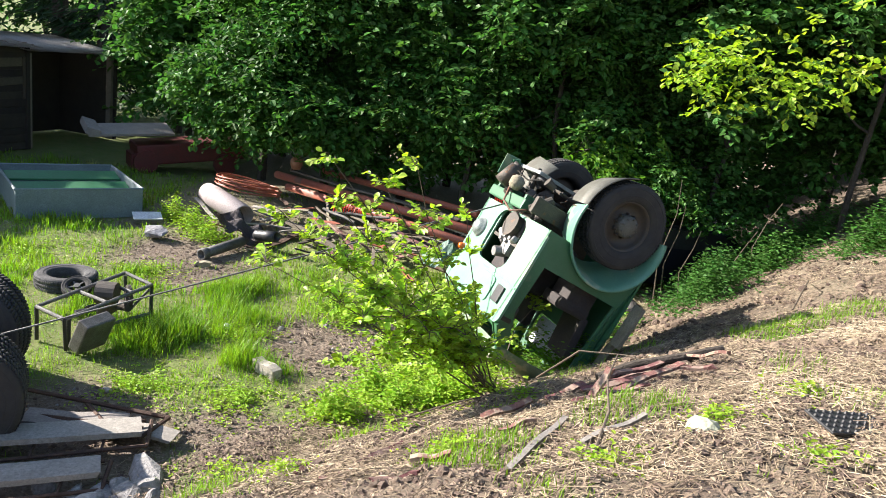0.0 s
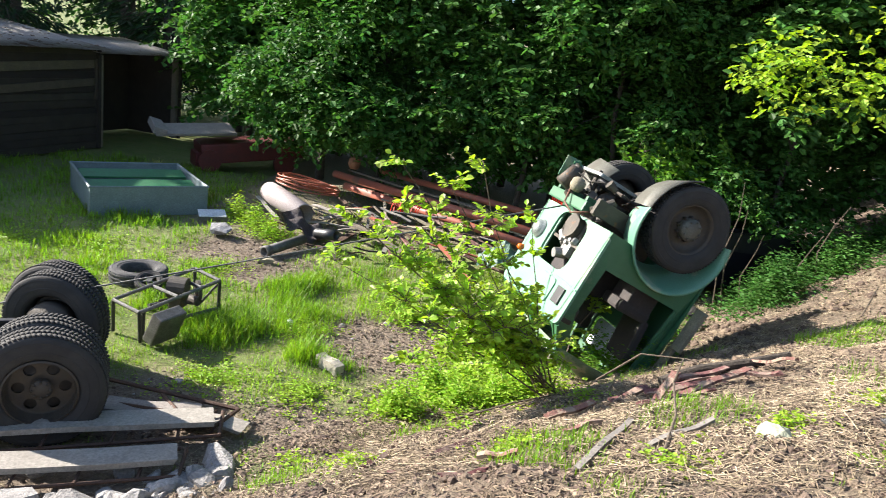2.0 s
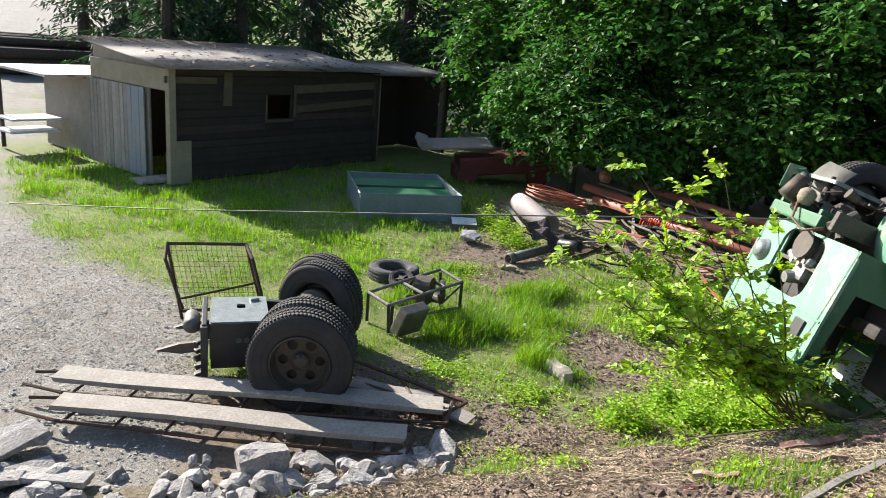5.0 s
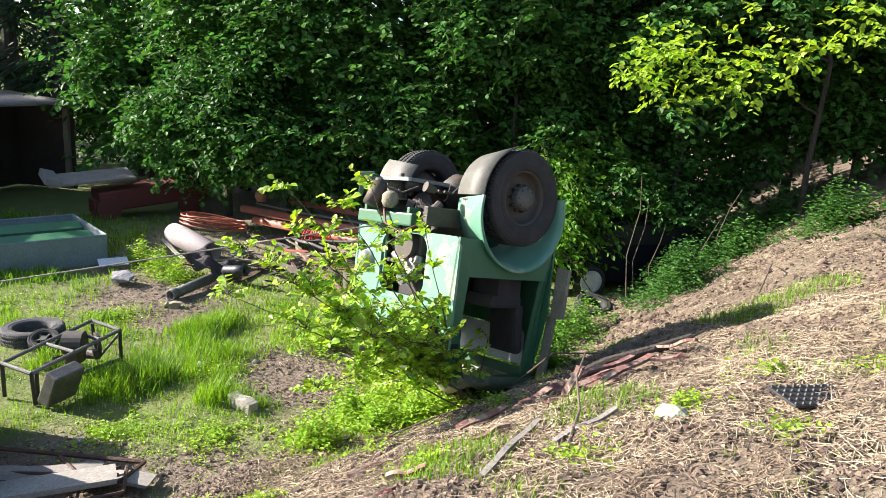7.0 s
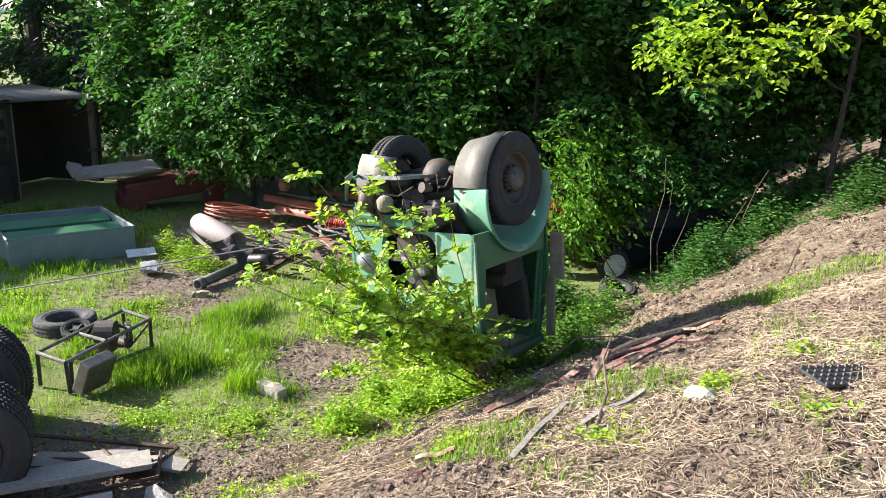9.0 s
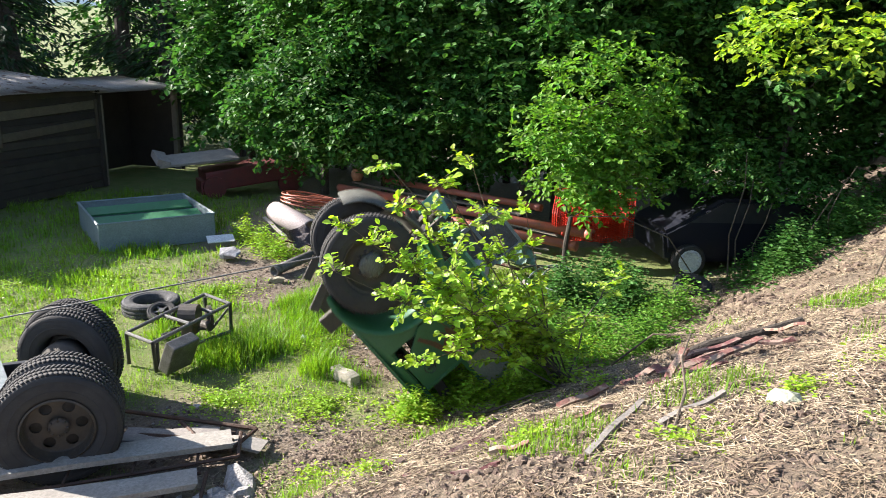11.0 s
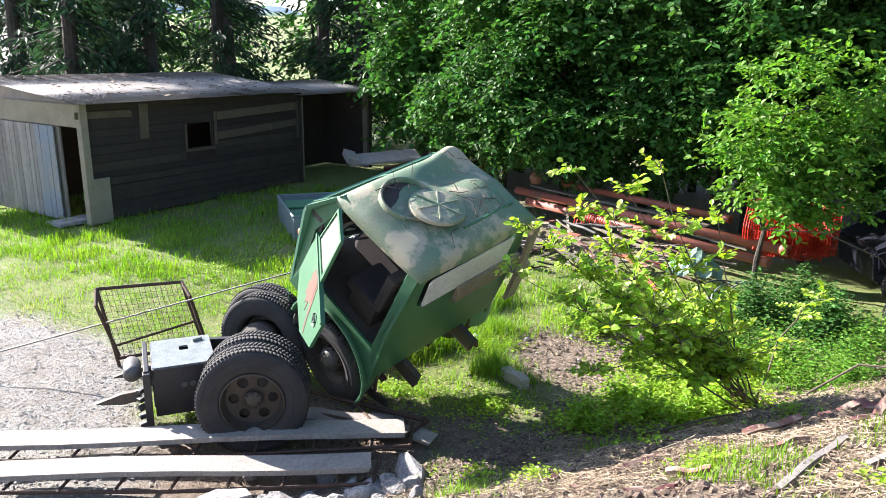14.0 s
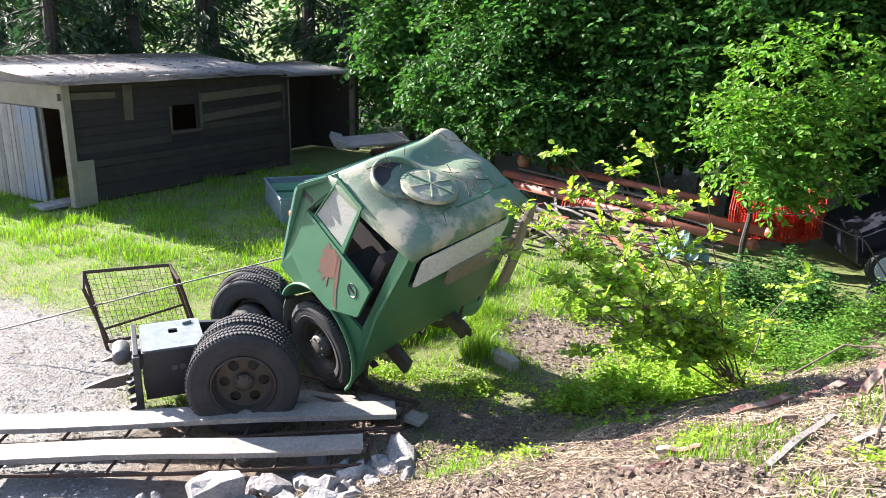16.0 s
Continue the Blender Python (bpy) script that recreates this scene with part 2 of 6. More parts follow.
def ground_material():
    m = bpy.data.materials.new("ground")
    m.use_nodes = True
    nt = m.node_tree
    b = nt.nodes["Principled BSDF"]
    b.inputs["Roughness"].default_value = 0.95
    geo = nt.nodes.new("ShaderNodeNewGeometry")
    at_ = nt.nodes.new("ShaderNodeAttribute")
    at_.attribute_name = "cover"
    sep = nt.nodes.new("ShaderNodeSeparateColor")
    nt.links.new(at_.outputs["Color"], sep.inputs[0])

    def noise_node(s):
        n = nt.nodes.new("ShaderNodeTexNoise")
        n.inputs["Scale"].default_value, n.inputs["Detail"].default_value, n.inputs["Roughness"].default_value = s, 6, 0.7
        nt.links.new(geo.outputs["Position"], n.inputs["Vector"])
        return n

    def mix(f, a, c):
        x = nt.nodes.new("ShaderNodeMix")
        x.data_type = "RGBA"
        for sock, v in ((x.inputs[0], f), (x.inputs[6], a), (x.inputs[7], c)):
            if isinstance(v, tuple):
                sock.default_value = (*v, 1)
            else:
                nt.links.new(v, sock)
        return x.outputs[2]

    def ramp(v, lo, hi):
        r = nt.nodes.new("ShaderNodeMapRange")
        r.inputs[1].default_value, r.inputs[2].default_value = lo, hi
        nt.links.new(v, r.inputs[0])
        return r.outputs[0]
    n1, n2, n3, n4 = noise_node(2.5), noise_node(22), noise_node(70), noise_node(1.1)
    soil = mix(ramp(n2.outputs["Fac"], 0.35, 0.65), (0.13, 0.098, 0.07), (0.27, 0.215, 0.16))
    grass = mix(ramp(n1.outputs["Fac"], 0.35, 0.65), (0.105, 0.165, 0.028), (0.18, 0.20, 0.055))
    grass = mix(ramp(n2.outputs["Fac"], 0.5, 0.7), grass, (0.20, 0.165, 0.09))
    gravel = mix(ramp(n3.outputs["Fac"], 0.35, 0.65), (0.345, 0.335, 0.30), (0.135, 0.13, 0.11))
    gravel = mix(ramp(n1.outputs["Fac"], 0.45, 0.7), gravel, (0.18, 0.155, 0.125))
    straw = mix(ramp(n2.outputs["Fac"], 0.4, 0.6), (0.085, 0.062, 0.045), (0.22, 0.17, 0.115))
    straw = mix(ramp(n4.outputs["Fac"], 0.46, 0.60), straw, mix(ramp(n2.outputs["Fac"], 0.35, 0.65), (0.058, 0.036, 0.028), (0.12, 0.078, 0.058)))
    col = mix(sep.outputs[0], soil, grass)
    col = mix(sep.outputs[1], col, gravel)
    col = mix(sep.outputs[2], col, straw)
    nt.links.new(col, b.inputs["Base Color"])
    bp = nt.nodes.new("ShaderNodeBump")
    bp.inputs["Strength"].default_value, bp.inputs["Distance"].default_value = 0.8, 0.05
    nt.links.new(n2.outputs["Fac"], bp.inputs["Height"])
    bp2 = nt.nodes.new("ShaderNodeBump")
    bp2.inputs["Strength"].default_value, bp2.inputs["Distance"].default_value = 0.5, 0.015
    nt.links.new(n3.outputs["Fac"], bp2.inputs["Height"])
    nt.links.new(bp.outputs["Normal"], bp2.inputs["Normal"])
    nt.links.new(bp2.outputs["Normal"], b.inputs["Normal"])
    return m


def step(a, b, v):
    k = max(0.0, min(1.0, (v - a) / (b - a)))
    return k * k * (3 - 2 * k)


BARE = [(-4.4, 4.2, 1.3), (-3.1, 4.7, 1.0), (-5.4, 3.6, 1.0), (-3.4, 6.3, 0.7), (-1.3, 8.6, 1.1), (-0.6, 9.6, 0.9), (-4.2, 11.6, 1.3), (-3.6, 10.6, 0.8), (-2.9, 5.9, 0.9), (-0.7, 7.2, 0.8), (-1.8, 6.3, 0.6)]


EDGE = [(-300, 280), (-45, 42), (-22.8, 16.5), (-17.1, 11.2), (-12.7, 8.2), (-9.2, 7.0), (-7.2, 7.1), (-5.6, 5.8), (-4.6, 4.6), (-3.6, 3.4), (300, 0)]


def road_edge(x):
    for (ax, ay), (bx, by) in zip(EDGE, EDGE[1:]):
        if x < bx:
            return ay + (by - ay) * (x - ax) / (bx - ax)
    return 0


def cover(x, y):
    """Shares of grass, gravel and straw at a place."""
    s = toe_distance(x, y)
    n = noise.noise((x * 0.9, y * 0.9, 9))
    bare = max([0.0] + [step(r * 1.25, r * 0.5, math.hypot(x - bx, y - by) + 0.3 * n) for bx, by, r in BARE])
    road = step(0.45, -0.35, y - road_edge(x) + 0.45 * n)
    if s > -0.3:
        road = 0
    strawy = step(-0.5, 0.5, s + 0.3 * n)
    green = (1 - bare) * (1 - 0.85 * strawy)
    if y > 14.0 + 0.25 * x and x > -6:
        green *= 0.25
    return green, road, strawy * (0.6 + 0.4 * noise.noise((x * 1.7, y * 1.7, 2)))


def make_ground():
    def axis(lo, hi, fine_lo, fine_hi, d):
        out, v = [], fine_lo
        while v <= fine_hi:
            out.append(v)
            v += d
        g, v = d, fine_hi
        while v < hi:
            g *= 1.25
            v += g
            out.append(v)
        g, v, pre = d, fine_lo, []
        while v > lo:
            g *= 1.25
            v -= g
            pre.append(v)
        return pre[::-1] + out
    xs, ys = axis(-900, 900, -10, 9, 0.11), axis(-300, 1500, 1.2, 15, 0.11)
    verts = [(x, y, height(x, y)) for y in ys for x in xs]
    w = len(xs)
    faces = [(j * w + i, j * w + i + 1, (j + 1) * w + i + 1, (j + 1) * w + i) for j in range(len(ys) - 1) for i in range(w - 1)]
    me = bpy.data.meshes.new("ground")
    me.from_pydata(verts, [], faces)
    me.polygons.foreach_set("use_smooth", [True] * len(faces))
    a = me.color_attributes.new("cover", "FLOAT_COLOR", "POINT")
    flat = []
    for x, y, _ in verts:
        flat += [*cover(x, y), 1.0]
    a.data.foreach_set("color", flat)
    me.materials.append(ground_material())
    return tagged(new("ground", me), "trampled yard of grass, gravel and straw-strewn bank", "ground", kind="structure")


make_ground()


def hills():
    """Wooded hills far beyond the meadow, in two ridges."""
    # the farther ridge's blue is distance haze put into its colour
    for dist, top, base, seed in ((520, 34, (0.10, 0.20, 0.10), 1), (1100, 95, (0.20, 0.33, 0.42), 2)):
        bm = bmesh.new()
        rows = []
        for i in range(181):
            a = radians(-20 + 220 * i / 180)
            h = top * (0.7 + 0.5 * noise.noise((i * 0.05, seed, 0)) + 0.12 * noise.noise((i * 0.4, seed, 3)))
            rows.append([bm.verts.new((dist * k * math.cos(a), dist * k * math.sin(a), z)) for k, z in ((0.96, 8), (1.0, h * 0.55), (1.05, h), (1.15, h * 0.9))])
        for A, B in zip(rows, rows[1:]):
            for k in range(3):
                bm.faces.new((A[k], A[k + 1], B[k + 1], B[k]))
        tagged(part("backdrop", bm, material("far_woods_%d" % seed, base, tuple(c * 0.75 for c in base), 0.02, 0.9, 0, 0, 0.2), None, "", True), "distant wooded hills beyond the meadow", "hills", kind="structure")


hills()


def leaf_mesh(name, places, mat, parent=None, kind="", label="", category=""):
    """Many small folded leaves joined; each place is (position, direction, normal, length, width)."""
    n = len(places)
    co = np.empty((n * 6, 3), np.float32)
    for i, (p, d, nn, l, w) in enumerate(places):
        s = d.cross(nn)
        if s.length < 1e-4:
            s = d.orthogonal()
        s.normalize()
        u = s.cross(d)
        k = i * 6
        a, b = p + d * (l * 0.35) + u * (w * 0.12), p + d * (l * 0.72) + u * (w * 0.08)
        co[k], co[k + 1], co[k + 2] = p, a + s * (w * 0.5), b + s * (w * 0.42)
        co[k + 3], co[k + 4], co[k + 5] = p + d * l - u * (w * 0.15), b - s * (w * 0.42), a - s * (w * 0.5)
    quads = np.arange(n * 6).reshape(n, 6)
    f = np.concatenate([quads[:, [0, 1, 2, 3]], quads[:, [0, 3, 4, 5]]])
    me = bpy.data.meshes.new(name)
    me.from_pydata(co.tolist(), [], f.tolist())
    me.materials.append(mat)
    ob = new(name, me)
    if parent:
        ob.parent = parent
    return tagged(ob, label, category, kind=kind)


# ---- the overturned cab ----
XF, WD, ZB, ZT, RX, XR, RZ = 0.83, 0.90, 0.47, 1.66, 0.52, -0.58, 1.99
TRACK, ROOF_HALF = 0.79, 0.74
FRONT = Matrix(((0, 0, 1, XF), (1, 0, 0, 0), (0, 1, 0, 0), (0, 0, 0, 1)))


def tyre_bm(r=0.515, w=0.27):
    bm = bmesh.new()
    h = w / 2
    lathe(bm, [(r * 0.55, -h * 0.75), (r * 0.62, -h * 0.95), (r * 0.80, -h), (r * 0.93, -h * 0.97), (r * 0.965, -h * 0.80),
               (r * 0.965, h * 0.80), (r * 0.93, h * 0.97), (r * 0.80, h), (r * 0.62, h * 0.95), (r * 0.55, h * 0.75)], seg=48, closed=True)
    n = 84
    for i in range(n):
        a = 360 * i / n
        for s, off in ((-1, 0), (0, 0.5), (1, 0)):
            m = pose(0, 0, 0, 0, 0, a + off * 360 / n) @ pose(r * 0.976, 0, s * h * 0.56, 0, 0, 0) @ pose(0, 0, 0, 22 * (s or 1), 0, 0)
            box(bm, r * 0.022, r * 0.050, h * (0.46 if s else 0.40), m)
    for k in (0.70, 0.86):
        for s in (-1, 1):
            lathe(bm, [(r * k, s * h * 0.985), (r * k + 0.006, s * (h + 0.004)), (r * k + 0.014, s * h * 0.985)], seg=48)
    return bm


def rim_bm(r=0.30, side=1, holes=0):
    bm = bmesh.new()
    lathe(bm, [(r, side * 0.10), (r * 0.93, side * 0.11), (r * 0.90, side * 0.05), (r * 0.62, -side * 0.01), (r * 0.34, side * 0.045), (0.001, side * 0.045)], seg=36)
    for i in range(10):
        a = 2 * math.pi * i / 10
        cyl(bm, 0.018, 0.018, 0.05, Matrix.Translation((r * 0.46 * math.cos(a), r * 0.46 * math.sin(a), side * 0.05)), 6)
    return bm


def hub_bm(side=1, r=0.13, d=0.13):
    bm = bmesh.new()
    lathe(bm, [(r, side * 0.03), (r, side * d * 0.8), (r * 0.88, side * d), (r * 0.35, side * (d + 0.015)), (0.001, side * (d + 0.015))], seg=28)
    for i in range(8):
        a = 2 * math.pi * i / 8
        cyl(bm, 0.012, 0.012, 0.02, Matrix.Translation((r * 0.8 * math.cos(a), r * 0.8 * math.sin(a), side * (d + 0.005))), 6)
    return bm


def wheel(parent, m, side, label, name="wheel"):
    w = part(name, tyre_bm(), RUBBER, parent, label, True)
    w.matrix_local = m
    part("rim", rim_bm(0.30, side), RIM, w, "", True)
    part("hub", hub_bm(side), HUBM, w, "grey wheel hub", True)
    return w


def fender_bm(s):
    """A cone that widens from the engine bay to the wheel's outer side, with a rolled lip."""
    bm = bmesh.new()
    lathe(bm, [(0.42, s * 0.40), (0.50, s * 0.62), (0.575, s * 0.90), (0.60, s * 0.96), (0.625, s * 0.965), (0.625, s * 0.935), (0.60, s * 0.89), (0.52, s * 0.60), (0.44, s * 0.39)],
          pose(0.03, 0, 0.16, -90), 44, 160, 355 if s > 0 else 372, True)
    return bm


def arc(r, a0, a1, n=12):
    return [(r * math.cos(radians(a0 + (a1 - a0) * i / n)), r * math.sin(radians(a0 + (a1 - a0) * i / n))) for i in range(n + 1)]


def lean_in(bm):
    """The cab narrows from its belt to its roof."""
    for v in bm.verts:
        v.co.y *= 1 - (1 - ROOF_HALF / WD) * max(0.0, v.co.z - 1.2) / (RZ - 1.2)


def build_cab():
    c = thing("truck_cab", "cut-off green truck cab with its front axle, rolling over the yard", "truck cab", Matrix())
    # front face with the grille opening
    bm = bmesh.new()
    opening = rounded(-0.40, 0.50, 0.40, 1.16, 0.17)
    plate(bm, rounded(-WD, ZB, WD, ZT, 0.09), [opening], 0.03, FRONT)
    box(bm, 0.012, 1.76, 0.02, at(XF + 0.004, 0, 1.22), 0)
    for y in (-0.46, 0.46):
        box(bm, 0.03, 0.03, 0.55, at(XF - 0.04, y * 0.82, 0.80), 0.008)
    front = part("front_panel", bm, PALE, c, "pale green front panel with an empty grille opening")
    bm = bmesh.new()
    lathe(bm, [(0.001, 0.10), (0.06, 0.095), (0.105, 0.06), (0.115, 0.02), (0.13, 0.015), (0.13, -0.01)], FRONT @ Matrix.Translation((0.66, 0.86, 0)), 24)
    part("headlight", bm, LAMP, front, "grey round headlight", True)
    bm = bmesh.new()
    lathe(bm, [(0.001, 0.07), (0.03, 0.065), (0.045, 0.04), (0.05, 0.0)], FRONT @ Matrix.Translation((0.83, 1.20, 0)), 16)
    part("indicator", bm, ORANGE, front, "orange indicator lens", True)
    bm = bmesh.new()
    plate(bm, rounded(-0.42, 1.25, 0.02, 1.55, 0.06), [], 0.014, Matrix.Translation((0.016, 0, 0)) @ FRONT)
    part("flap", bm, PALE, front)
    # black block on the panel stands for the shade inside a lamp hole
    bm = bmesh.new()
    box(bm, 0.03, 0.17, 0.20, at(XF + 0.012, -0.62, 1.38), 0.006)
    part("slot", bm, BLACKM, front)
    # windscreen frame leaning back
    up = Vector((RX - XF + 0.02, 0, RZ - ZT))
    ln = up.length
    up.normalize()
    nrm = Vector((0, 1, 0)).cross(up)
    M = Matrix(((0, up.x, nrm.x, XF - 0.02), (1, 0, 0, 0), (0, up.z, nrm.z, ZT), (0, 0, 0, 1)))
    bm = bmesh.new()
    plate(bm, [(-WD, 0), (WD, 0), (ROOF_HALF, ln), (-ROOF_HALF, ln)], [rounded(-0.74, 0.05, -0.03, ln - 0.04, 0.05), rounded(0.03, 0.05, 0.74, ln - 0.04, 0.05)], 0.035, M)
    part("windscreen_frame", bm, GREEN, c)
    # sides
    side = [(XF, ZB), (XF, ZT), (RX, RZ), (XR, RZ), (XR, 0.30)] + [(x + 0.03, z + 0.16) for x, z in arc(0.60, 162, 32)]
    hole = [(0.66, 0.86), (0.66, 1.44), (0.45, RZ - 0.07), (XR + 0.12, RZ - 0.07), (XR + 0.12, 0.86)]
    for s, lab in ((1, "green cab side with door opening"), (-1, "green cab side with its door missing")):
        bm = bmesh.new()
        plate(bm, side, [hole], 0.03, pose(0, WD - 0.03 if s > 0 else -WD, 0, 90))
        lean_in(bm)
        part("side_panel", bm, GREEN, c, lab)
        for a, b in (((0.66, 1.44), (0.45, RZ - 0.07)), ((XR + 0.12, 0.86), (XR + 0.12, RZ - 0.07))):
            bm = bmesh.new()
            tube(bm, [(a[0], s * (WD - 0.05), a[1]), (b[0], s * (WD - 0.05), b[1])], 0.03, 8)
            lean_in(bm)
            part("door_pillar", bm, GREEN, c)
        # the arch on the sunlit side takes the paler tone
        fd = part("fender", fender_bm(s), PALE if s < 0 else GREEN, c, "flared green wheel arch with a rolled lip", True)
        bm = bmesh.new()
        lathe(bm, [(q, s * y) for q, y in ((0.50, 0.44), (0.585, 0.93), (0.60, 0.93), (0.515, 0.44))], pose(0.025, 0, 0.05, -90), 30, 350 if s > 0 else 362, 400 if s > 0 else 432, True)
        part("mudflap", bm, HUBM, fd, "dark ribbed rubber mudflap", True)
    # roof with dome, hatch and rail
    bm = bmesh.new()
    n = 22
    grid = []
    for i in range(n + 1):
        row = []
        for j in range(n + 1):
            u, v = i / n * 2 - 1, j / n * 2 - 1
            sx, sy = (RX - XR) / 2 + 0.06, ROOF_HALF + 0.05
            k = 1 - 0.03 * (u * u) * (v * v)
            dome = 0.13 * (1 - abs(u) ** 4) ** 0.5 * (1 - abs(v) ** 4) ** 0.5 - 0.045 * u
            dent = -0.09 * math.exp(-((u - 0.45) ** 2 + (v + 0.35) ** 2) * 11) + 0.10 * math.exp(-((u - 0.85) ** 2 + (v + 0.72) ** 2) * 22) + 0.04 * math.exp(-((u + 0.1) ** 2 + (v + 0.7) ** 2) * 16) + 0.012 * noise.noise((u * 3, v * 3, 2))
            row.append(bm.verts.new(((RX + XR) / 2 + u * sx * k, v * sy * k, RZ + dome + dent * (abs(u) < 0.99 and abs(v) < 0.99))))
        grid.append(row)
    for i in range(n):
        for j in range(n):
            bm.faces.new((grid[i][j], grid[i + 1][j], grid[i + 1][j + 1], grid[i][j + 1]))
    ed = [e for e in bm.edges if e.is_boundary]
    ex = bmesh.ops.extrude_edge_only(bm, edges=ed)
    for v in ex["geom"]:
        if isinstance(v, bmesh.types.BMVert):
            v.co.z -= 0.07
    bmesh.ops.recalc_face_normals(bm, faces=bm.faces[:])
    roof = part("roof", bm, ROOFPAINT, c, "dented green roof with sandy dirt and twigs", True)
    hx, hy, hz = 0.12, 0.32, RZ + 0.10
    bm = bmesh.new()
    lathe(bm, [(0.245, -0.02), (0.245, 0.055), (0.262, 0.062), (0.27, 0.05), (0.27, -0.02)], at(hx, hy, hz), 32)
    part("hatch_ring", bm, ROOFPAINT, roof, "", True)
    # dark disc on the unbroken roof stands for the hatch's shaded inside
    bm = bmesh.new()
    cyl(bm, 0.24, 0.24, 0.01, at(hx, hy, hz - 0.0), 32)
    part("hatch_opening", bm, SEAT, roof)
    bm = bmesh.new()
    lathe(bm, [(0.001, 0.036), (0.20, 0.03), (0.265, 0.016), (0.272, -0.015), (0.255, -0.015), (0.001, 0.0)], at(hx - 0.24, hy - 0.14, hz + 0.085, 4, 10), 32)
    for k in range(3):
        box(bm, 0.46, 0.012, 0.012, at(hx - 0.24, hy - 0.14, hz + 0.122, 4, 10) @ pose(0, 0, 0, 0, 0, 60 * k + 20))
    part("hatch_lid", bm, ROOFPAINT, roof, "round hatch lid lying open")
    bm = bmesh.new()
    tube(bm, [(-0.42, 0.10, RZ + 0.15), (-0.40, -0.60, RZ + 0.14)], 0.015, 6)
    for y in (0.05, -0.55):
        tube(bm, [(-0.41, y, RZ + 0.15), (-0.41, y, RZ + 0.08)], 0.012, 6)
    part("rail", bm, GREEN, roof)
    bm = bmesh.new()
    rnd = random.Random(4)
    for i in range(26):
        x, y = rnd.uniform(XR + 0.15, RX - 0.1), rnd.uniform(-0.6, 0.6)
        a, l = rnd.uniform(0, 6.3), rnd.uniform(0.08, 0.4)
        z = RZ + 0.15
        tube(bm, [(x, y, z), (x + math.cos(a) * l * 0.5, y + math.sin(a) * l * 0.5, z + 0.03), (x + math.cos(a + 0.5) * l, y + math.sin(a + 0.5) * l, z)], 0.005, 4, 0.002)
    tagged(part("debris", bm, TWIG, roof, "dry twigs caught on the roof"), kind="stuff")
    # rear wall
    bm = bmesh.new()
    RW = Matrix(((0, 0, -1, XR), (1, 0, 0, 0), (0, 1, 0, 0), (0, 0, 0, 1)))
    plate(bm, [(-WD, 0.42), (WD, 0.42), (WD, 1.2), (ROOF_HALF, RZ), (-ROOF_HALF, RZ), (-WD, 1.2)], [rounded(-0.62, 1.45, 0.62, 1.88, 0.08)], 0.03, RW)
    part("rear_wall", bm, GREEN, c)
    bm = bmesh.new()
    plate(bm, rounded(-0.58, 1.47, 0.58, 1.86, 0.05), [], 0.012, Matrix.Translation((-0.03, 0, 0)) @ RW)
    part("rear_window", bm, WHITE, c, "whitened rear window panel")
    # floor, seats, dash, wheel
    bm = bmesh.new()
    box(bm, 1.3, 1.7, 0.04, at(0.13, 0, 0.82), 0)
    part("floor_pan", bm, DARK_METAL, c)
    bm = bmesh.new()
    box(bm, 0.75, 0.5, 0.40, at(0.30, 0, 1.03), 0.06)
    part("engine_cover", bm, SEAT, c)
    for s in (-1, 1):
        bm = bmesh.new()
        box(bm, 0.45, 0.42, 0.14, at(-0.05, s * 0.56, 1.12), 0.04)
        box(bm, 0.12, 0.42, 0.55, at(-0.29, s * 0.56, 1.42, 0, -6), 0.04)
        box(bm, 0.35, 0.4, 0.28, at(-0.08, s * 0.56, 0.95), 0.02)
        part("seat", bm, SEAT, c, "torn black cab seat")
    bm = bmesh.new()
    box(bm, 0.20, 1.66, 0.22, at(0.70, 0, 1.50), 0.04)
    part("dashboard", bm, BLACKM, c)
    bm = bmesh.new()
    lathe(bm, [(0.215, 0.0), (0.228, 0.012), (0.24, 0.0), (0.228, -0.012)], at(0.38, 0.48, 1.52, 0, 35), 28, closed=True)
    for a in (0, 120, 240):
        box(bm, 0.22, 0.025, 0.01, at(0.38, 0.48, 1.52, 0, 35) @ pose(0, 0, 0, 0, 0, a) @ pose(0.11, 0, 0))
    tube(bm, [(0.38, 0.48, 1.52), (0.62, 0.48, 1.22)], 0.025, 8)
    part("steering_wheel", bm, BLACKM, c)
    # engine and running gear
    bm = bmesh.new()
    box(bm, 0.95, 0.42, 0.5, at(0.28, 0, 0.50), 0.05)
    for i in range(4):
        cyl(bm, 0.09, 0.09, 0.16, at(0.6 - 0.2 * i, 0.22, 0.70, 90), 12)
        cyl(bm, 0.07, 0.07, 0.2, at(0.6 - 0.2 * i, -0.22, 0.60, 70), 10)
    cyl(bm, 0.16, 0.16, 0.08, at(0.80, 0, 0.62, 0, 90), 20)
    engine = part("engine", bm, DARK_METAL, c, "greasy dark engine block")
    bm = bmesh.new()
    box(bm, 0.18, 0.22, 0.26, at(0.70, -0.06, 0.86), 0.05)
    cyl(bm, 0.07, 0.06, 0.16, at(0.78, -0.02, 0.98, 0, 70), 14)
    for k in range(4):
        cyl(bm, 0.025, 0.025, 0.06, at(0.80, -0.14 + 0.07 * k, 0.78 + 0.05 * (k % 2), 0, 90), 8)
    cyl(bm, 0.05, 0.05, 0.22, at(0.76, 0.14, 0.80, 60, 0), 12)
    box(bm, 0.08, 0.12, 0.08, at(0.78, -0.2, 0.78, 20, 10, 30), 0.02)
    part("gear_housing", bm, CAST, engine, "pale cast aluminium housing")
    bm = bmesh.new()
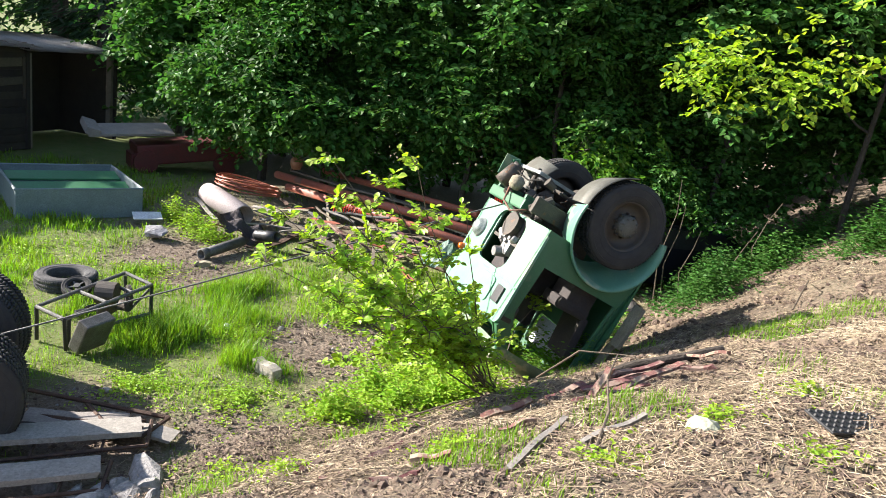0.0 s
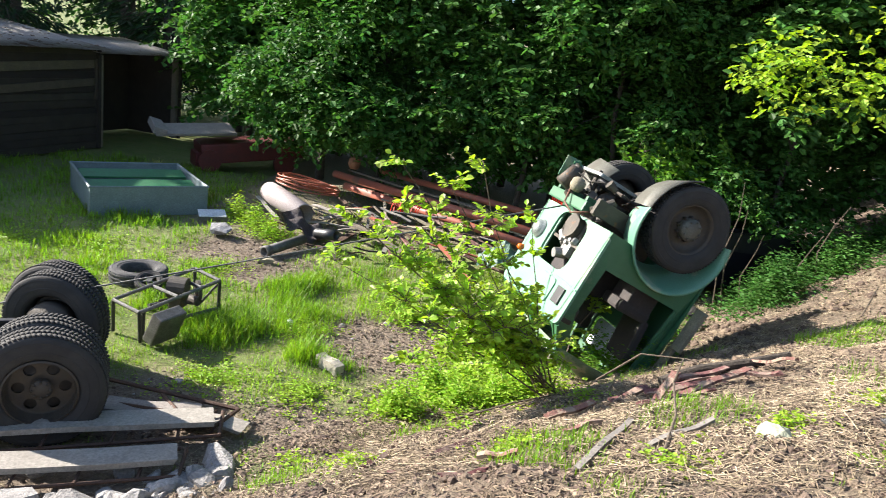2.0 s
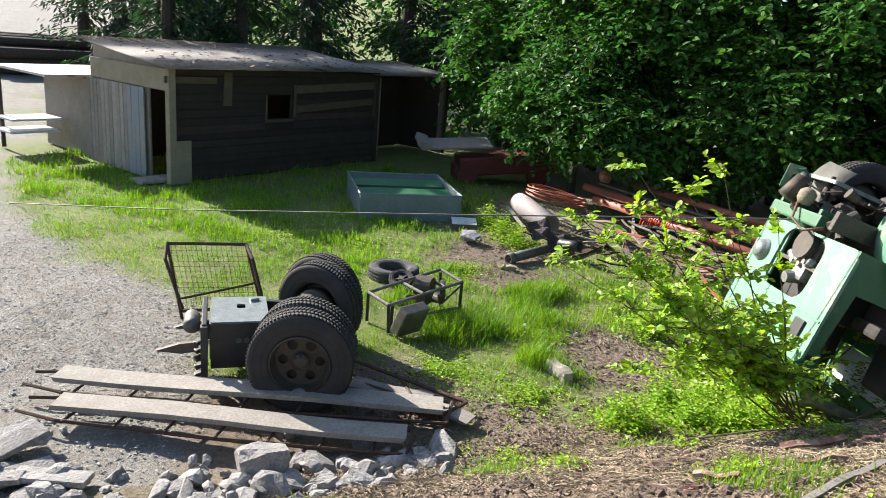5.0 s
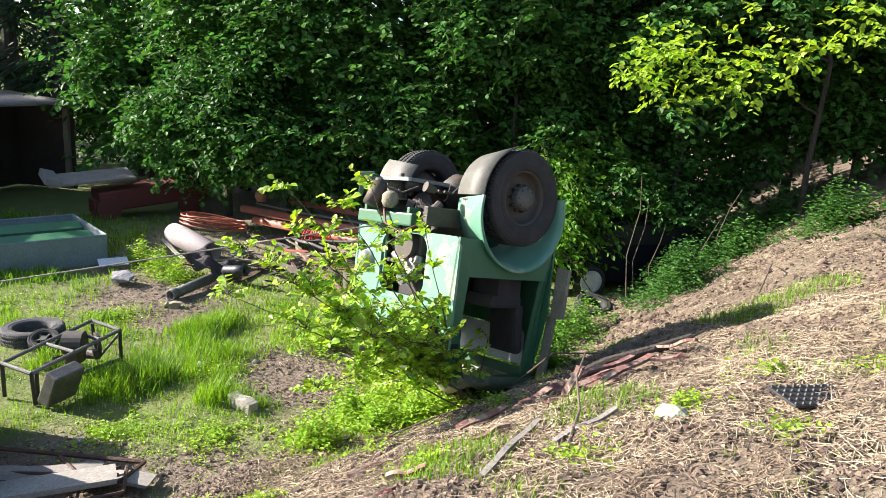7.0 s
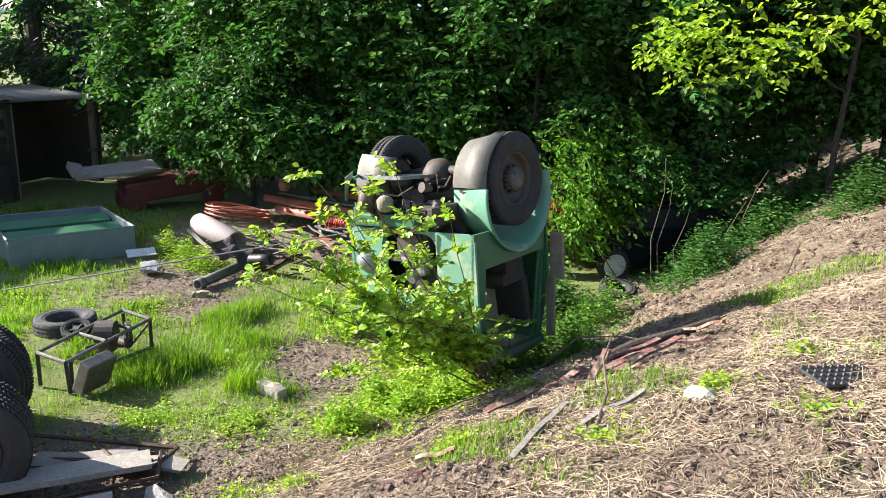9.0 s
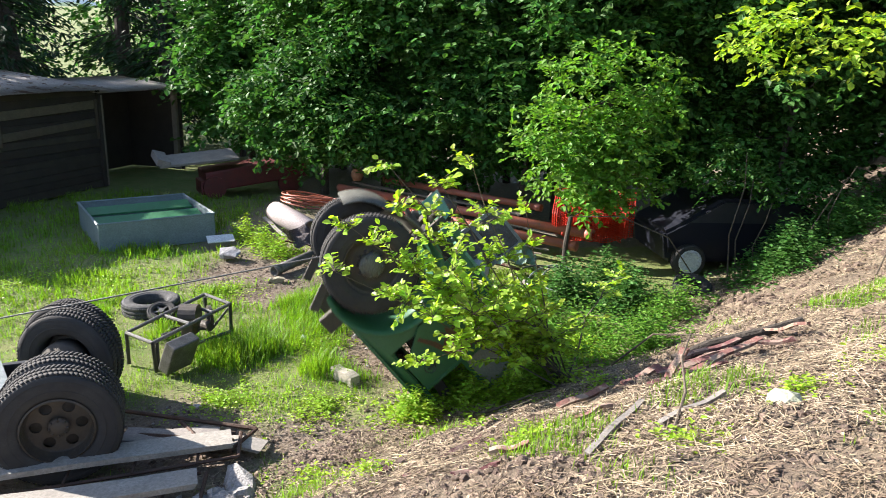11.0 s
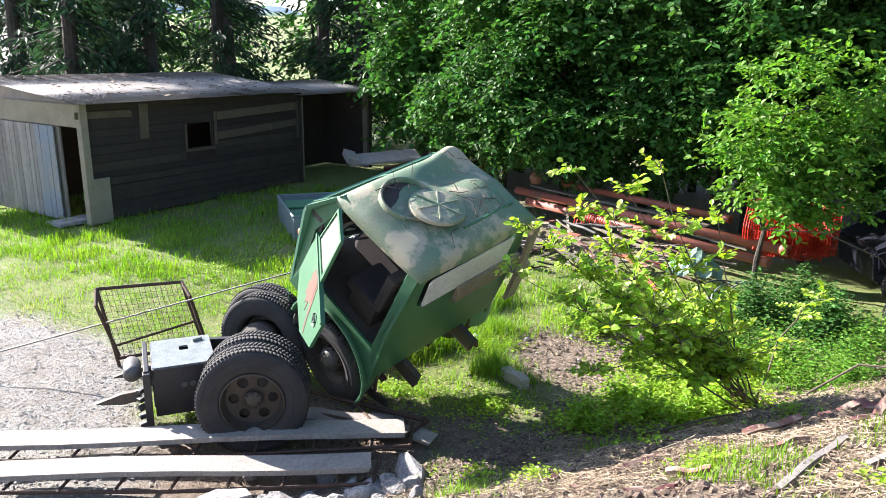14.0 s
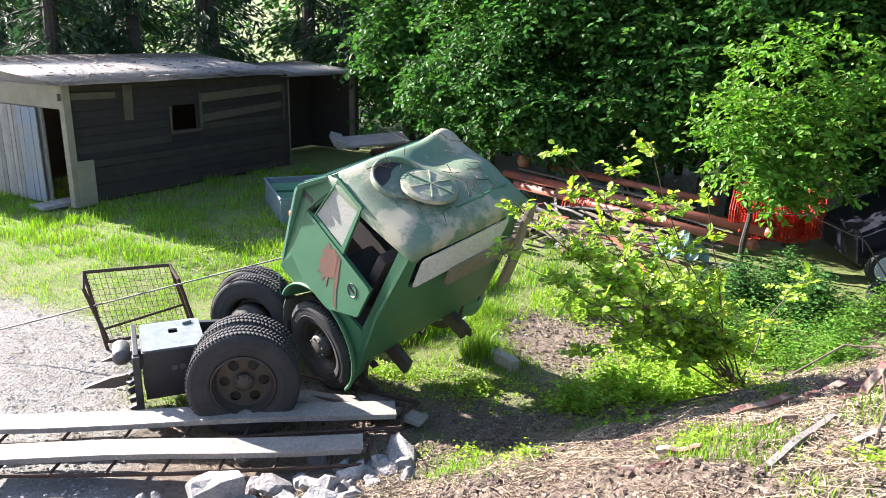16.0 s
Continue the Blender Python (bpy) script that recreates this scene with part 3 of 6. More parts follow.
    tube(bm, [(0, -TRACK, 0), (0, -0.5, -0.05), (0, -0.2, -0.08), (0, 0.2, -0.08), (0, 0.5, -0.05), (0, TRACK, 0)], 0.065, 10)
    lathe(bm, [(0.001, -0.2), (0.12, -0.17), (0.2, -0.05), (0.2, 0.05), (0.12, 0.17), (0.001, 0.2)], at(0, 0.18, -0.03, 0, 90), 20)
    part("axle", bm, DARK_METAL, c, "muddy front axle with round differential", True)
    for s in (-1, 1):
        bm = bmesh.new()
        box(bm, 1.75, 0.07, 0.2, at(0.05, s * 0.42, 0.30), 0.012)
        part("chassis_rail", bm, DARK_METAL, c)
        bm = bmesh.new()
        for k in range(5):
            box(bm, 1.1 - 0.16 * k, 0.08, 0.014, at(0, s * 0.58, 0.08 - 0.018 * k), 0)
        part("leaf_spring", bm, RUSTY, c)
        bm = bmesh.new()
        tube(bm, [(0.3 * s, s * 0.6, 0.1), (0.45 * s, 0.2 * s, -0.02), (0.5, -0.1 * s, 0.02)], 0.022, 8)
        part("steering_rod", bm, DARK_METAL, c)
    bm = bmesh.new()
    rnd = random.Random(8)
    for i in range(34):
        p = Vector((rnd.uniform(0.45, 1.0), rnd.uniform(-0.38, 0.45), rnd.uniform(-0.02, 0.45)))
        if i % 3 == 0:
            box(bm, rnd.uniform(0.06, 0.22), rnd.uniform(0.04, 0.16), rnd.uniform(0.03, 0.18), Matrix.Translation(p) @ pose(0, 0, 0, rnd.uniform(0, 90), rnd.uniform(0, 90), rnd.uniform(0, 90)), 0.006)
        elif i % 3 == 1:
            cyl(bm, rnd.uniform(0.015, 0.06), rnd.uniform(0.015, 0.06), rnd.uniform(0.08, 0.3), Matrix.Translation(p) @ pose(0, 0, 0, rnd.uniform(0, 180), rnd.uniform(0, 180), 0), 10)
        else:
            q = p + Vector((rnd.uniform(-.3, .3), rnd.uniform(-.3, .3), rnd.uniform(-.25, .2)))
            tube(bm, [p, (p + q) / 2 + Vector((0, 0, 0.06)), q], rnd.uniform(0.006, 0.016), 6)
    part("running_gear", bm, DARK_METAL, c, "mass of torn hoses, brackets and roots under the nose")
    bm = bmesh.new()
    lathe(bm, [(0.001, 0.10), (0.06, 0.09), (0.09, 0.04), (0.09, -0.04), (0.05, -0.08), (0.001, -0.09)], at(0.95, 0.18, 0.16), 18)
    part("brake_chamber", bm, WOODL, c, "tan dome of a brake chamber", True)
    bm = bmesh.new()
    cyl(bm, 0.09, 0.10, 0.26, at(0.98, 0.42, 0.12, 0, 20), 18)
    cyl(bm, 0.07, 0.07, 0.05, at(0.93, 0.42, -0.02, 0, 20), 18)
    part("air_filter", bm, DARK_METAL, c, "dark sheet-metal air filter can", True)
    bm = bmesh.new()
    plate(bm, [(0, 0), (0.34, 0.02), (0.36, 0.1), (0.16, 0.12), (0.14, 0.3), (0.04, 0.28)], [], 0.008, at(1.02, 0.70, -0.12, 100, 10, 150))
    part("bent_sheet", bm, PALE, c, "bent pale scrap of sheet metal")
    bm = bmesh.new()
    tube(bm, [(0.9, -0.3, 0.4), (0.98, -0.1, 0.5), (1.0, 0.15, 0.42), (0.95, 0.3, 0.2)], 0.014, 6)
    part("red_hose", bm, RED_RUST, c, "thin red air hose", True)
    # open grille flap, swung out to the far side
    fl = Matrix()
    bm = bmesh.new()
    plate(bm, rounded(-0.42, -0.30, 0.30, 0.30, 0.04), [rounded(-0.37, -0.25, -0.10, 0.25, 0.03), rounded(-0.06, -0.25, 0.26, 0.25, 0.03)], 0.04, fl)
    flap = part("grille_flap", bm, LAMP, c, "opened grille flap of grey pressed sheet with a round fan duct")
    bm = bmesh.new()
    plate(bm, rounded(-0.40, -0.28, 0.28, 0.28, 0.03), [], 0.008, Matrix.Translation((0, 0, -0.016)) @ fl)
    part("flap_mesh", bm, STEEL, flap)
    bm = bmesh.new()
    lathe(bm, [(0.06, 0.10), (0.09, 0.10), (0.12, 0.05), (0.12, -0.01)], fl @ at(-0.22, -0.06, 0), 22)
    lathe(bm, [(0.001, 0.04), (0.06, 0.05)], fl @ at(-0.22, -0.06, 0), 16)
    part("fan_duct", bm, BLACKM, flap, "", True)
    bm = bmesh.new()
    tube(bm, [(0.15, -0.28, -0.02), (0.15, -0.36, -0.05), (0.15, -0.42, -0.02)], 0.018, 6)
    part("hinge", bm, GREEN, flap)
    # bumper remains along the lower front edge
    bm = bmesh.new()
    box(bm, 0.10, 1.0, 0.14, at(XF + 0.05, 0.30, 0.36), 0.02)
    for y in (0.9, 0.4, -0.1):
        box(bm, 0.16, 0.05, 0.1, at(XF - 0.02, y * 0.8, 0.28), 0.01)
    part("bumper_beam", bm, GREEN, c, "green bumper beam with bolted brackets")
    # steps hanging below
    for s in (1, -1):
        bm = bmesh.new()
        box(bm, 0.30, 0.035, 0.10, at(-0.62, s * 0.70, -0.05, 0, 25), 0.01)
        box(bm, 0.04, 0.03, 0.4, at(-0.52, s * 0.70, 0.15, 0, 12), 0.005)
        part("step_bracket", bm, DARK_METAL, c)
    bm = bmesh.new()
    box(bm, 0.05, 0.9, 0.22, at(-0.63, -0.35, 1.38, 0, 4), 0.01)
    part("wooden_panel", bm, WOODL, c, "splintered pale wooden panel at the back")
    bm = bmesh.new()
    box(bm, 0.05, 0.10, 0.70, at(-0.66, -0.86, 1.60, 0, 6), 0.008)
    box(bm, 0.05, 0.17, 0.55, at(-0.68, -0.96, 0.98, 0, 3), 0.006)
    part("hanging_plank", bm, WOODL, c, "splintered pale plank hanging at the rear corner")
    # door on the far side of the roll, hinged at its front edge
    d = part("door", door_bm(), GREEN, c, "green door with red primer showing through")
    part("primer_patch", bm_patch(), RED_RUST, d, "red primer and rust patch")
    bm = bmesh.new()
    plate(bm, [(-0.09, 0.62), (-0.20, 1.15), (-0.58, 1.15), (-0.58, 0.62)], [], 0.006, pose(0, 0.01, 0, 90))
    part("window_pane", bm, GLASSY, d, "dusty door window pane")
    bm = bmesh.new()
    lathe(bm, [(0.001, 0.0), (0.05, 0.005), (0.065, 0.02), (0.07, 0.008)], at(-0.90, 0.018, 0.40, -90), 20)
    box(bm, 0.10, 0.015, 0.02, at(-0.88, 0.035, 0.40), 0.004)
    part("handle", bm, BLACKM, d, "recessed black door handle")
    for s in (-1, 1):
        m = pose(0, s * TRACK, 0, -90)
        wheel(c, m, s, "worn black truck tyre with a rusty rim", "wheel")
    return c, d, flap


def door_bm():
    bm = bmesh.new()
    # door space: x backwards negative from the hinge, z up from the cab's 0.86
    plate(bm, [(0, 0.0), (0, 0.60), (-0.10, 0.62), (-0.21, 1.17), (-0.60, 1.17), (-0.62, 0.60), (-1.08, 0.60), (-1.08, 0.22), (-0.72, -0.06), (-0.3, -0.10)],
          [[(-0.12, 0.64), (-0.22, 1.13), (-0.57, 1.13), (-0.57, 0.64)]], 0.03, pose(0, 0, 0, 90))
    box(bm, 1.06, 0.02, 0.03, at(-0.54, 0.035, 0.585), 0.006)
    return bm


def bm_patch():
    bm = bmesh.new()
    pts = []
    for i in range(26):
        a = 2 * math.pi * i / 26
        r = 1 + 0.9 * noise.noise((math.cos(a) * 2.3, math.sin(a) * 2.3, 4))
        pts.append((-0.50 + 0.12 * r * math.cos(a), 0.36 + 0.20 * r * math.sin(a)))
    plate(bm, pts, [], 0.003, pose(0, 0.031, 0, 90))
    streak = [(-0.56, 0.55), (-0.62, 0.55), (-0.74, 0.2), (-0.82, 0.05), (-0.78, 0.04), (-0.68, 0.2)]
    plate(bm, streak, [], 0.003, pose(0, 0.031, 0, 90))
    return bm


cab, cab_door, cab_flap = build_cab()


# ---- the rear axle with twin tyres ----
def build_axle():
    a = thing("rear_axle", "rusty truck rear axle with twin tyres and cut chassis", "axle", pose(-3.77, 5.27, 0, 0, 0, -151.4))
    for y in (-0.04, -0.34, -1.56, -1.86):
        s = 1 if y > -0.9 else -1
        w = part("wheel", tyre_bm(0.53, 0.27), RUBBER, a, "", True)
        w.matrix_local = pose(0, y, 0.53, -90, 0, 17 * y)
        bm = bmesh.new()
        lathe(bm, [(0.30, s * 0.12), (0.285, s * 0.13), (0.275, s * 0.05), (0.26, s * 0.0), (0.235, -s * 0.02)], seg=36)
        out = [(0.25 * math.cos(2 * math.pi * i / 36), 0.25 * math.sin(2 * math.pi * i / 36)) for i in range(36)]
        holes = [[(0.18 * math.cos(q) + 0.052 * math.cos(k * math.pi / 5), 0.18 * math.sin(q) + 0.052 * math.sin(k * math.pi / 5)) for k in range(10)] for q in (2 * math.pi * j / 6 for j in range(6))]
        plate(bm, out, holes, 0.015, at(0, 0, -s * 0.005))
        part("rim", bm, RIM, w, "rusty rim with round holes")
        bm = bmesh.new()
        cyl(bm, 0.225, 0.225, 0.16, at(0, 0, -s * 0.11), 32)
        part("brake_drum", bm, DARK_METAL, w, "dark brake drum behind the rim", True)
        bm = hub_bm(s, 0.09, 0.06)
        part("hub", bm, RIM, w, "", True)
    bm = bmesh.new()
    tube(bm, [(0, -0.1, 0.53), (0, -1.8, 0.53)], 0.075, 12)
    lathe(bm, [(0.001, -0.22), (0.14, -0.18), (0.22, -0.05), (0.22, 0.05), (0.14, 0.18), (0.001, 0.22)], at(0, -0.95, 0.53, 0, 90), 20)
    part("axle_beam", bm, DARK_METAL, a, "", True)
    for y in (-0.60, -1.30):
        bm = bmesh.new()
        box(bm, 1.25, 0.07, 0.2, at(0.45, y, 0.55), 0.01)
        part("chassis_rail", bm, BLACKM, a)
    TURN = pose(0.78, -0.86, 0, 0, 0, 14)
    bm = bmesh.new()
    plate(bm, rounded(-0.29, -0.36, 0.30, 0.36, 0.02), [rounded(-0.06, -0.14, 0.03, -0.02, 0.02)], 0.018, TURN @ at(0, 0, 0.70))
    box(bm, 0.10, 0.05, 0.03, TURN @ at(-0.16, -0.24, 0.715, 0, 0, 20), 0.006)
    # paler grey than the frame's steel holds the sunlight on this plate
    part("cover_plate", bm, LAMP, a, "bare steel cover plate, paler grey for its sunlit top")
    bm = bmesh.new()
    box(bm, 0.60, 0.02, 0.50, TURN @ at(0, 0.37, 0.44), 0.006)
    box(bm, 0.58, 0.70, 0.05, TURN @ at(0, 0, 0.30), 0.006)
    box(bm, 0.02, 0.70, 0.40, TURN @ at(0.30, 0, 0.48), 0.006)
    part("side_plate", bm, BLACKM, a, "black dented side of the frame box")
    for y in (-0.25, 0.1, 0.3):
        bm = bmesh.new()
        cyl(bm, 0.03, 0.03, 0.02, TURN @ at(-0.1 + y * 0.4, 0.385, 0.5, 90), 8)
        part("bolt", bm, STEEL, a)
    bm = bmesh.new()
    box(bm, 0.05, 0.80, 0.09, TURN @ at(0.36, 0.02, 0.66), 0.008)
    box(bm, 0.07, 0.09, 0.66, TURN @ at(0.36, 0.42, 0.36), 0.01)
    for k in range(6):
        box(bm, 0.09, 0.06, 0.045, TURN @ at(0.41, 0.42, 0.07 + 0.09 * k, 0, 12, 8 * k), 0.008)
    part("cross_beam", bm, BLACKM, a, "black cut cross beam with teeth of torn bolts")
    bm = bmesh.new()
    lathe(bm, [(0.001, -0.17), (0.06, -0.16), (0.085, -0.13), (0.085, 0.13), (0.06, 0.16), (0.001, 0.17)], TURN @ at(0.49, 0.02, 0.58, 90, 0, 0), 18)
    part("air_tank", bm, STEEL, a, "grey air tank", True)
    bm = bmesh.new()
    for k in range(7):
        q = 0.35 + 0.16 * k
        tube(bm, [(0.1, -q, 0.62), (0.28, -q - 0.05, 0.72 - 0.02 * k), (0.42, -q + 0.03, 0.60)], 0.014, 6)
    box(bm, 0.3, 0.4, 0.12, at(0.18, -0.95, 0.66, 0, 8, 10), 0.03)
    part("brake_lines", bm, DARK_METAL, a, "tangle of brake lines over the axle")
    for y in (-0.55, -1.15):
        bm = bmesh.new()
        plate(bm, [(0, -0.05), (0.16, -0.06), (0.42, 0.0), (0.16, 0.05), (0, 0.05)], [], 0.06, at(1.12, y + 0.10, 0.44, 90, 10))
        part("spring_arm", bm, DARK_METAL, a, "pointed rusty spring arm")
    return a


build_axle()


# ---- shed ----
def build_shed():
    A, C = Vector((-11.9, 11.55)), Vector((-9.9, 21.4))
    ang = math.degrees(math.atan2(C.y - A.y, C.x - A.x))
    # local x along the front wall, local y to the back
    sh = thing("shed", "low dark timber shed with patched boards and a corrugated roof", "shed", pose(A.x, A.y, 0.05, 0, 0, ang))
    rnd = random.Random(11)
    L, DEP, H = 6.45, 3.2, 2.5
    fw = part("front_wall", wall_bm(0, L, 0.10, 0.14, H), WOODD, sh, "boarded wall with its shade put into the dark boards")
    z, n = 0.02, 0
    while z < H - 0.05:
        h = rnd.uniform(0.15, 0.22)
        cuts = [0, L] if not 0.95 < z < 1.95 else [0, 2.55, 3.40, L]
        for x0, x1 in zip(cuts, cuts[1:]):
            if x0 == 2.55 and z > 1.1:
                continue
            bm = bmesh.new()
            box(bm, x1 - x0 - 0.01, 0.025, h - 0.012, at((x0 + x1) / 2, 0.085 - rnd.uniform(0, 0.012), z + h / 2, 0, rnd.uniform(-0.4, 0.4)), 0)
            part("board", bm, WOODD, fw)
        z += h
    for x, zz, w, h, m, tilt in ((1.45, 2.05, 0.22, 0.75, WOODA, 2), (0.5, 2.25, 1.3, 0.14, WOODA, 1), (4.9, 2.08, 2.8, 0.20, WOODA, -2), (4.9, 1.62, 2.8, 0.18, WOODA, -3),
                                  (3.45, 1.75, 0.07, 0.8, WOODA, 0), (6.36, 1.75, 0.08, 1.0, WOODA, 0), (2.56, 1.6, 0.05, 0.6, WOODA, 0), (2.98, 1.28, 0.9, 0.06, WOODA, 0)):
        bm = bmesh.new()
        box(bm, w, 0.03, h, at(x, 0.045, zz, 0, tilt), 0.004)
        part("patch_board", bm, m, fw, "paler patched board")
    bm = bmesh.new()
    box(bm, 0.16, 0.16, H, at(0.0, 0.06, H / 2), 0.01)
    box(bm, 0.42, 0.02, 0.95, at(0.22, -0.03, 0.48), 0.004)
    part("corner_post", bm, WOODL, sh, "pale corner post with a light board at its foot")
    # door side
    dw = part("side_wall", wall_bm2(-0.02, DEP, H), WOODG, sh, "grey weathered boarded side with a dark doorway")
    y = 0.95
    for k in range(15):
        w = rnd.uniform(0.14, 0.2)
        bm = bmesh.new()
        box(bm, 0.025, w - 0.01, 2.0, at(-0.075 - rnd.uniform(0, 0.01), y + w / 2, 1.0, rnd.uniform(-0.5, 0.5)), 0.003)
        part("board", bm, BLUEP if k < 4 else WOODG, dw)
        y += w
    bm = bmesh.new()
    box(bm, 0.03, DEP, 0.45, at(-0.07, DEP / 2, 2.25), 0.004)
    part("lintel_board", bm, WOODL, dw)
    bm = bmesh.new()
    box(bm, 0.9, 0.5, 0.08, at(-0.1, 0.6, 0.02), 0.02)
    part("threshold", bm, ROCK, sh, "grey concrete doorstep")
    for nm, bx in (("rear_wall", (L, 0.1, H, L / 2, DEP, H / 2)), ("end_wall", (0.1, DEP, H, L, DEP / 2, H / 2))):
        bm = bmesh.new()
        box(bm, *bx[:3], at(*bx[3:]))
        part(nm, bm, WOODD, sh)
    part("roof_sheet", corrugated(-0.35, L + 0.05, -0.35, DEP + 0.4, H + 0.02, H + 0.42), SHEET, sh, "sun-bleached corrugated roof strewn with debris", True)
    rs = random.Random(12)
    bm = bmesh.new()
    for k in range(240):
        x, y = rs.uniform(0, L), rs.uniform(-0.2, DEP + 0.2)
        z = H + 0.055 + 0.40 * (y + 0.35) / (DEP + 0.75)
        w = rs.uniform(0.02, 0.10)
        box(bm, w, w * rs.uniform(0.3, 1), 0.012, at(x, y, z, rs.uniform(-8, 8) + 6, rs.uniform(-8, 8), rs.uniform(0, 360)))
    tagged(part("roof_debris", bm, LITTER, sh, "dead leaves and bark lying on the roof"), kind="stuff")
    # lean-to
    for x in (L + 3.2, L + 0.1):
        bm = bmesh.new()
        box(bm, 0.18, 0.16, 2.35, at(x, 0.15, 1.17), 0.01)
        part("lean_to_post", bm, WOODL, sh)
    bm = bmesh.new()
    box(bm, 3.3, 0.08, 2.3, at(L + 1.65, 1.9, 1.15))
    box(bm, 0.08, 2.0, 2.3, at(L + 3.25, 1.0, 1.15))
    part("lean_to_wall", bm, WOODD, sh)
    part("lean_to_roof", corrugated(L - 0.2, L + 3.5, -0.15, 2.3, H - 0.08, H + 0.16), SHEET, sh, "", True)
    return sh


def wall_bm(x0, x1, y0, y1, h):
    bm = bmesh.new()
    plate(bm, [(x0, 0), (x1, 0), (x1, h), (x0, h)], [[(2.6, 1.32), (3.36, 1.32), (3.36, 1.9), (2.6, 1.9)]], y1 - y0, pose(0, y0, 0, 90))
    return bm


def wall_bm2(x, d, h):
    bm = bmesh.new()
    M = Matrix(((0, 0, -1, x - 0.03), (1, 0, 0, 0), (0, 1, 0, 0), (0, 0, 0, 1)))
    plate(bm, [(0, 0), (0.2, 0), (0.2, 2.0), (0.9, 2.0), (0.9, 0), (d, 0), (d, h + 0.3), (0, h)], [], 0.05, M @ Matrix.Translation((0, 0, -0.05)))
    return bm


def corrugated(x0, x1, y0, y1, z0, z1):
    bm = bmesh.new()
    n = int((x1 - x0) / 0.019)
    rows = []
    for k in range(3):
        t = k / 2
        rows.append([bm.verts.new((x0 + (x1 - x0) * i / n, y0 + (y1 - y0) * t, z0 + (z1 - z0) * t + 0.012 * math.sin(2 * math.pi * i / 4) + 0.02 * noise.noise((i * 0.02, t * 3, 1)))) for i in range(n + 1)])
    for a, b in zip(rows, rows[1:]):
        for i in range(n):
            bm.faces.new((a[i], a[i + 1], b[i + 1], b[i]))
    bmesh.ops.solidify(bm, geom=bm.faces[:], thickness=0.006)
    return bm


build_shed()


# ---- trees and bushes ----
def limb(bm, rnd, p, d, length, r, out, depth=0):
    pts = [p]
    q = Vector(p)
    for k in range(4):
        d = (d + Vector((rnd.gauss(0, 0.14), rnd.gauss(0, 0.14), rnd.gauss(0.03, 0.10)))).normalized()
        q = q + d * (length / 4)
        pts.append(q.copy())
    tube(bm, pts, r, 6 if depth == 0 else 4, r * 0.45)
    out.append((q.copy(), d.copy()))
    for k in (2, 3):
        if depth < 2:
            nd = (d + Vector((rnd.uniform(-1, 1), rnd.uniform(-1, 1), rnd.uniform(-0.3, 0.6)))).normalized()
            limb(bm, rnd, pts[k], nd, length * rnd.uniform(0.45, 0.7), r * 0.5, out, depth + 1)


def spray(rnd, centre, radius, n, size, places, droop=0.3, flat=0.6):
    """Leaves of one clump, on short sprays."""
    for k in range(max(1, n // 7)):
        v = Vector((rnd.gauss(0, 1), rnd.gauss(0, 1), rnd.gauss(0, flat)))
        s = centre + v * (radius * 0.5)
        d = Vector((rnd.uniform(-1, 1), rnd.uniform(-1, 0.6), rnd.uniform(-0.5, 0.25))).normalized()
        for j in range(7):
            p = s + d * (j * size * 0.55) - Vector((0, 0, 1)) * (droop * (j * size * 0.3) ** 1.3)
            side = d.cross(Vector((0, 0, 1))) * (1 if j % 2 else -1)
            ld = (d * 0.6 + side * 0.9 + Vector((rnd.gauss(0, 0.25), rnd.gauss(0, 0.25), rnd.gauss(-0.25, 0.3)))).normalized()
            nn = Vector((rnd.gauss(0, 0.45), rnd.gauss(0, 0.45), 1)).normalized()
            l = size * rnd.uniform(0.7, 1.2)
            places.append((p, ld, nn, l, l * 0.72))


def tree(x, y, h, seed, blobs, clumps, per, size, mat=None, name="tree", label="broadleaf tree with dense green leaves at the yard edge", trunk_r=0.12, category="tree", group="hedge trees"):
    rnd = random.Random(seed)
    z0 = height(x, y, False)
    t = thing(name, label, category, Matrix.Translation((x, y, z0)), group)
    bm = bmesh.new()
    ends = []
    pts = [Vector((0, 0, -0.1))]
    for k in range(6):
        pts.append(Vector((rnd.gauss(0, 0.12) * k * 0.5, rnd.gauss(0, 0.12) * k * 0.5, h * (k + 1) / 6 * 0.8)))
    tube(bm, pts, trunk_r, 8, trunk_r * 0.35)
    for k in range(2, 7):
        a = rnd.uniform(0, 6.3)
        limb(bm, rnd, pts[k], Vector((math.cos(a), math.sin(a), 0.35)).normalized(), h * 0.22, trunk_r * 0.4, ends)
    part("trunk", bm, BARK, t)
    places = []
    for i in range(clumps):
        bx, by, bz, rx, ry, rz = rnd.choice(blobs)
        v = Vector((rnd.gauss(0, 1), rnd.gauss(0, 1), rnd.gauss(0, 1))).normalized() * rnd.uniform(0.45, 1.05) ** 0.6
        if v.y > 0.45 and rnd.random() < 0.6:
            v.y = -v.y
        c = Vector((bx + v.x * rx, by + v.y * ry, bz + v.z * rz))
        if noise.noise(Vector((c.x + x, c.y + y, c.z)) * 0.8) < -0.17:
            continue
        if c.z < 0.15:
            c.z = 0.15 + rnd.random() * 0.4
        spray(rnd, c, rnd.uniform(0.25, 0.5), per, size, places)
    for q, d in ends:
        spray(rnd, q, 0.3, per, size, places)
    leaf_mesh("crown", places, mat or LEAF, t)
    return t


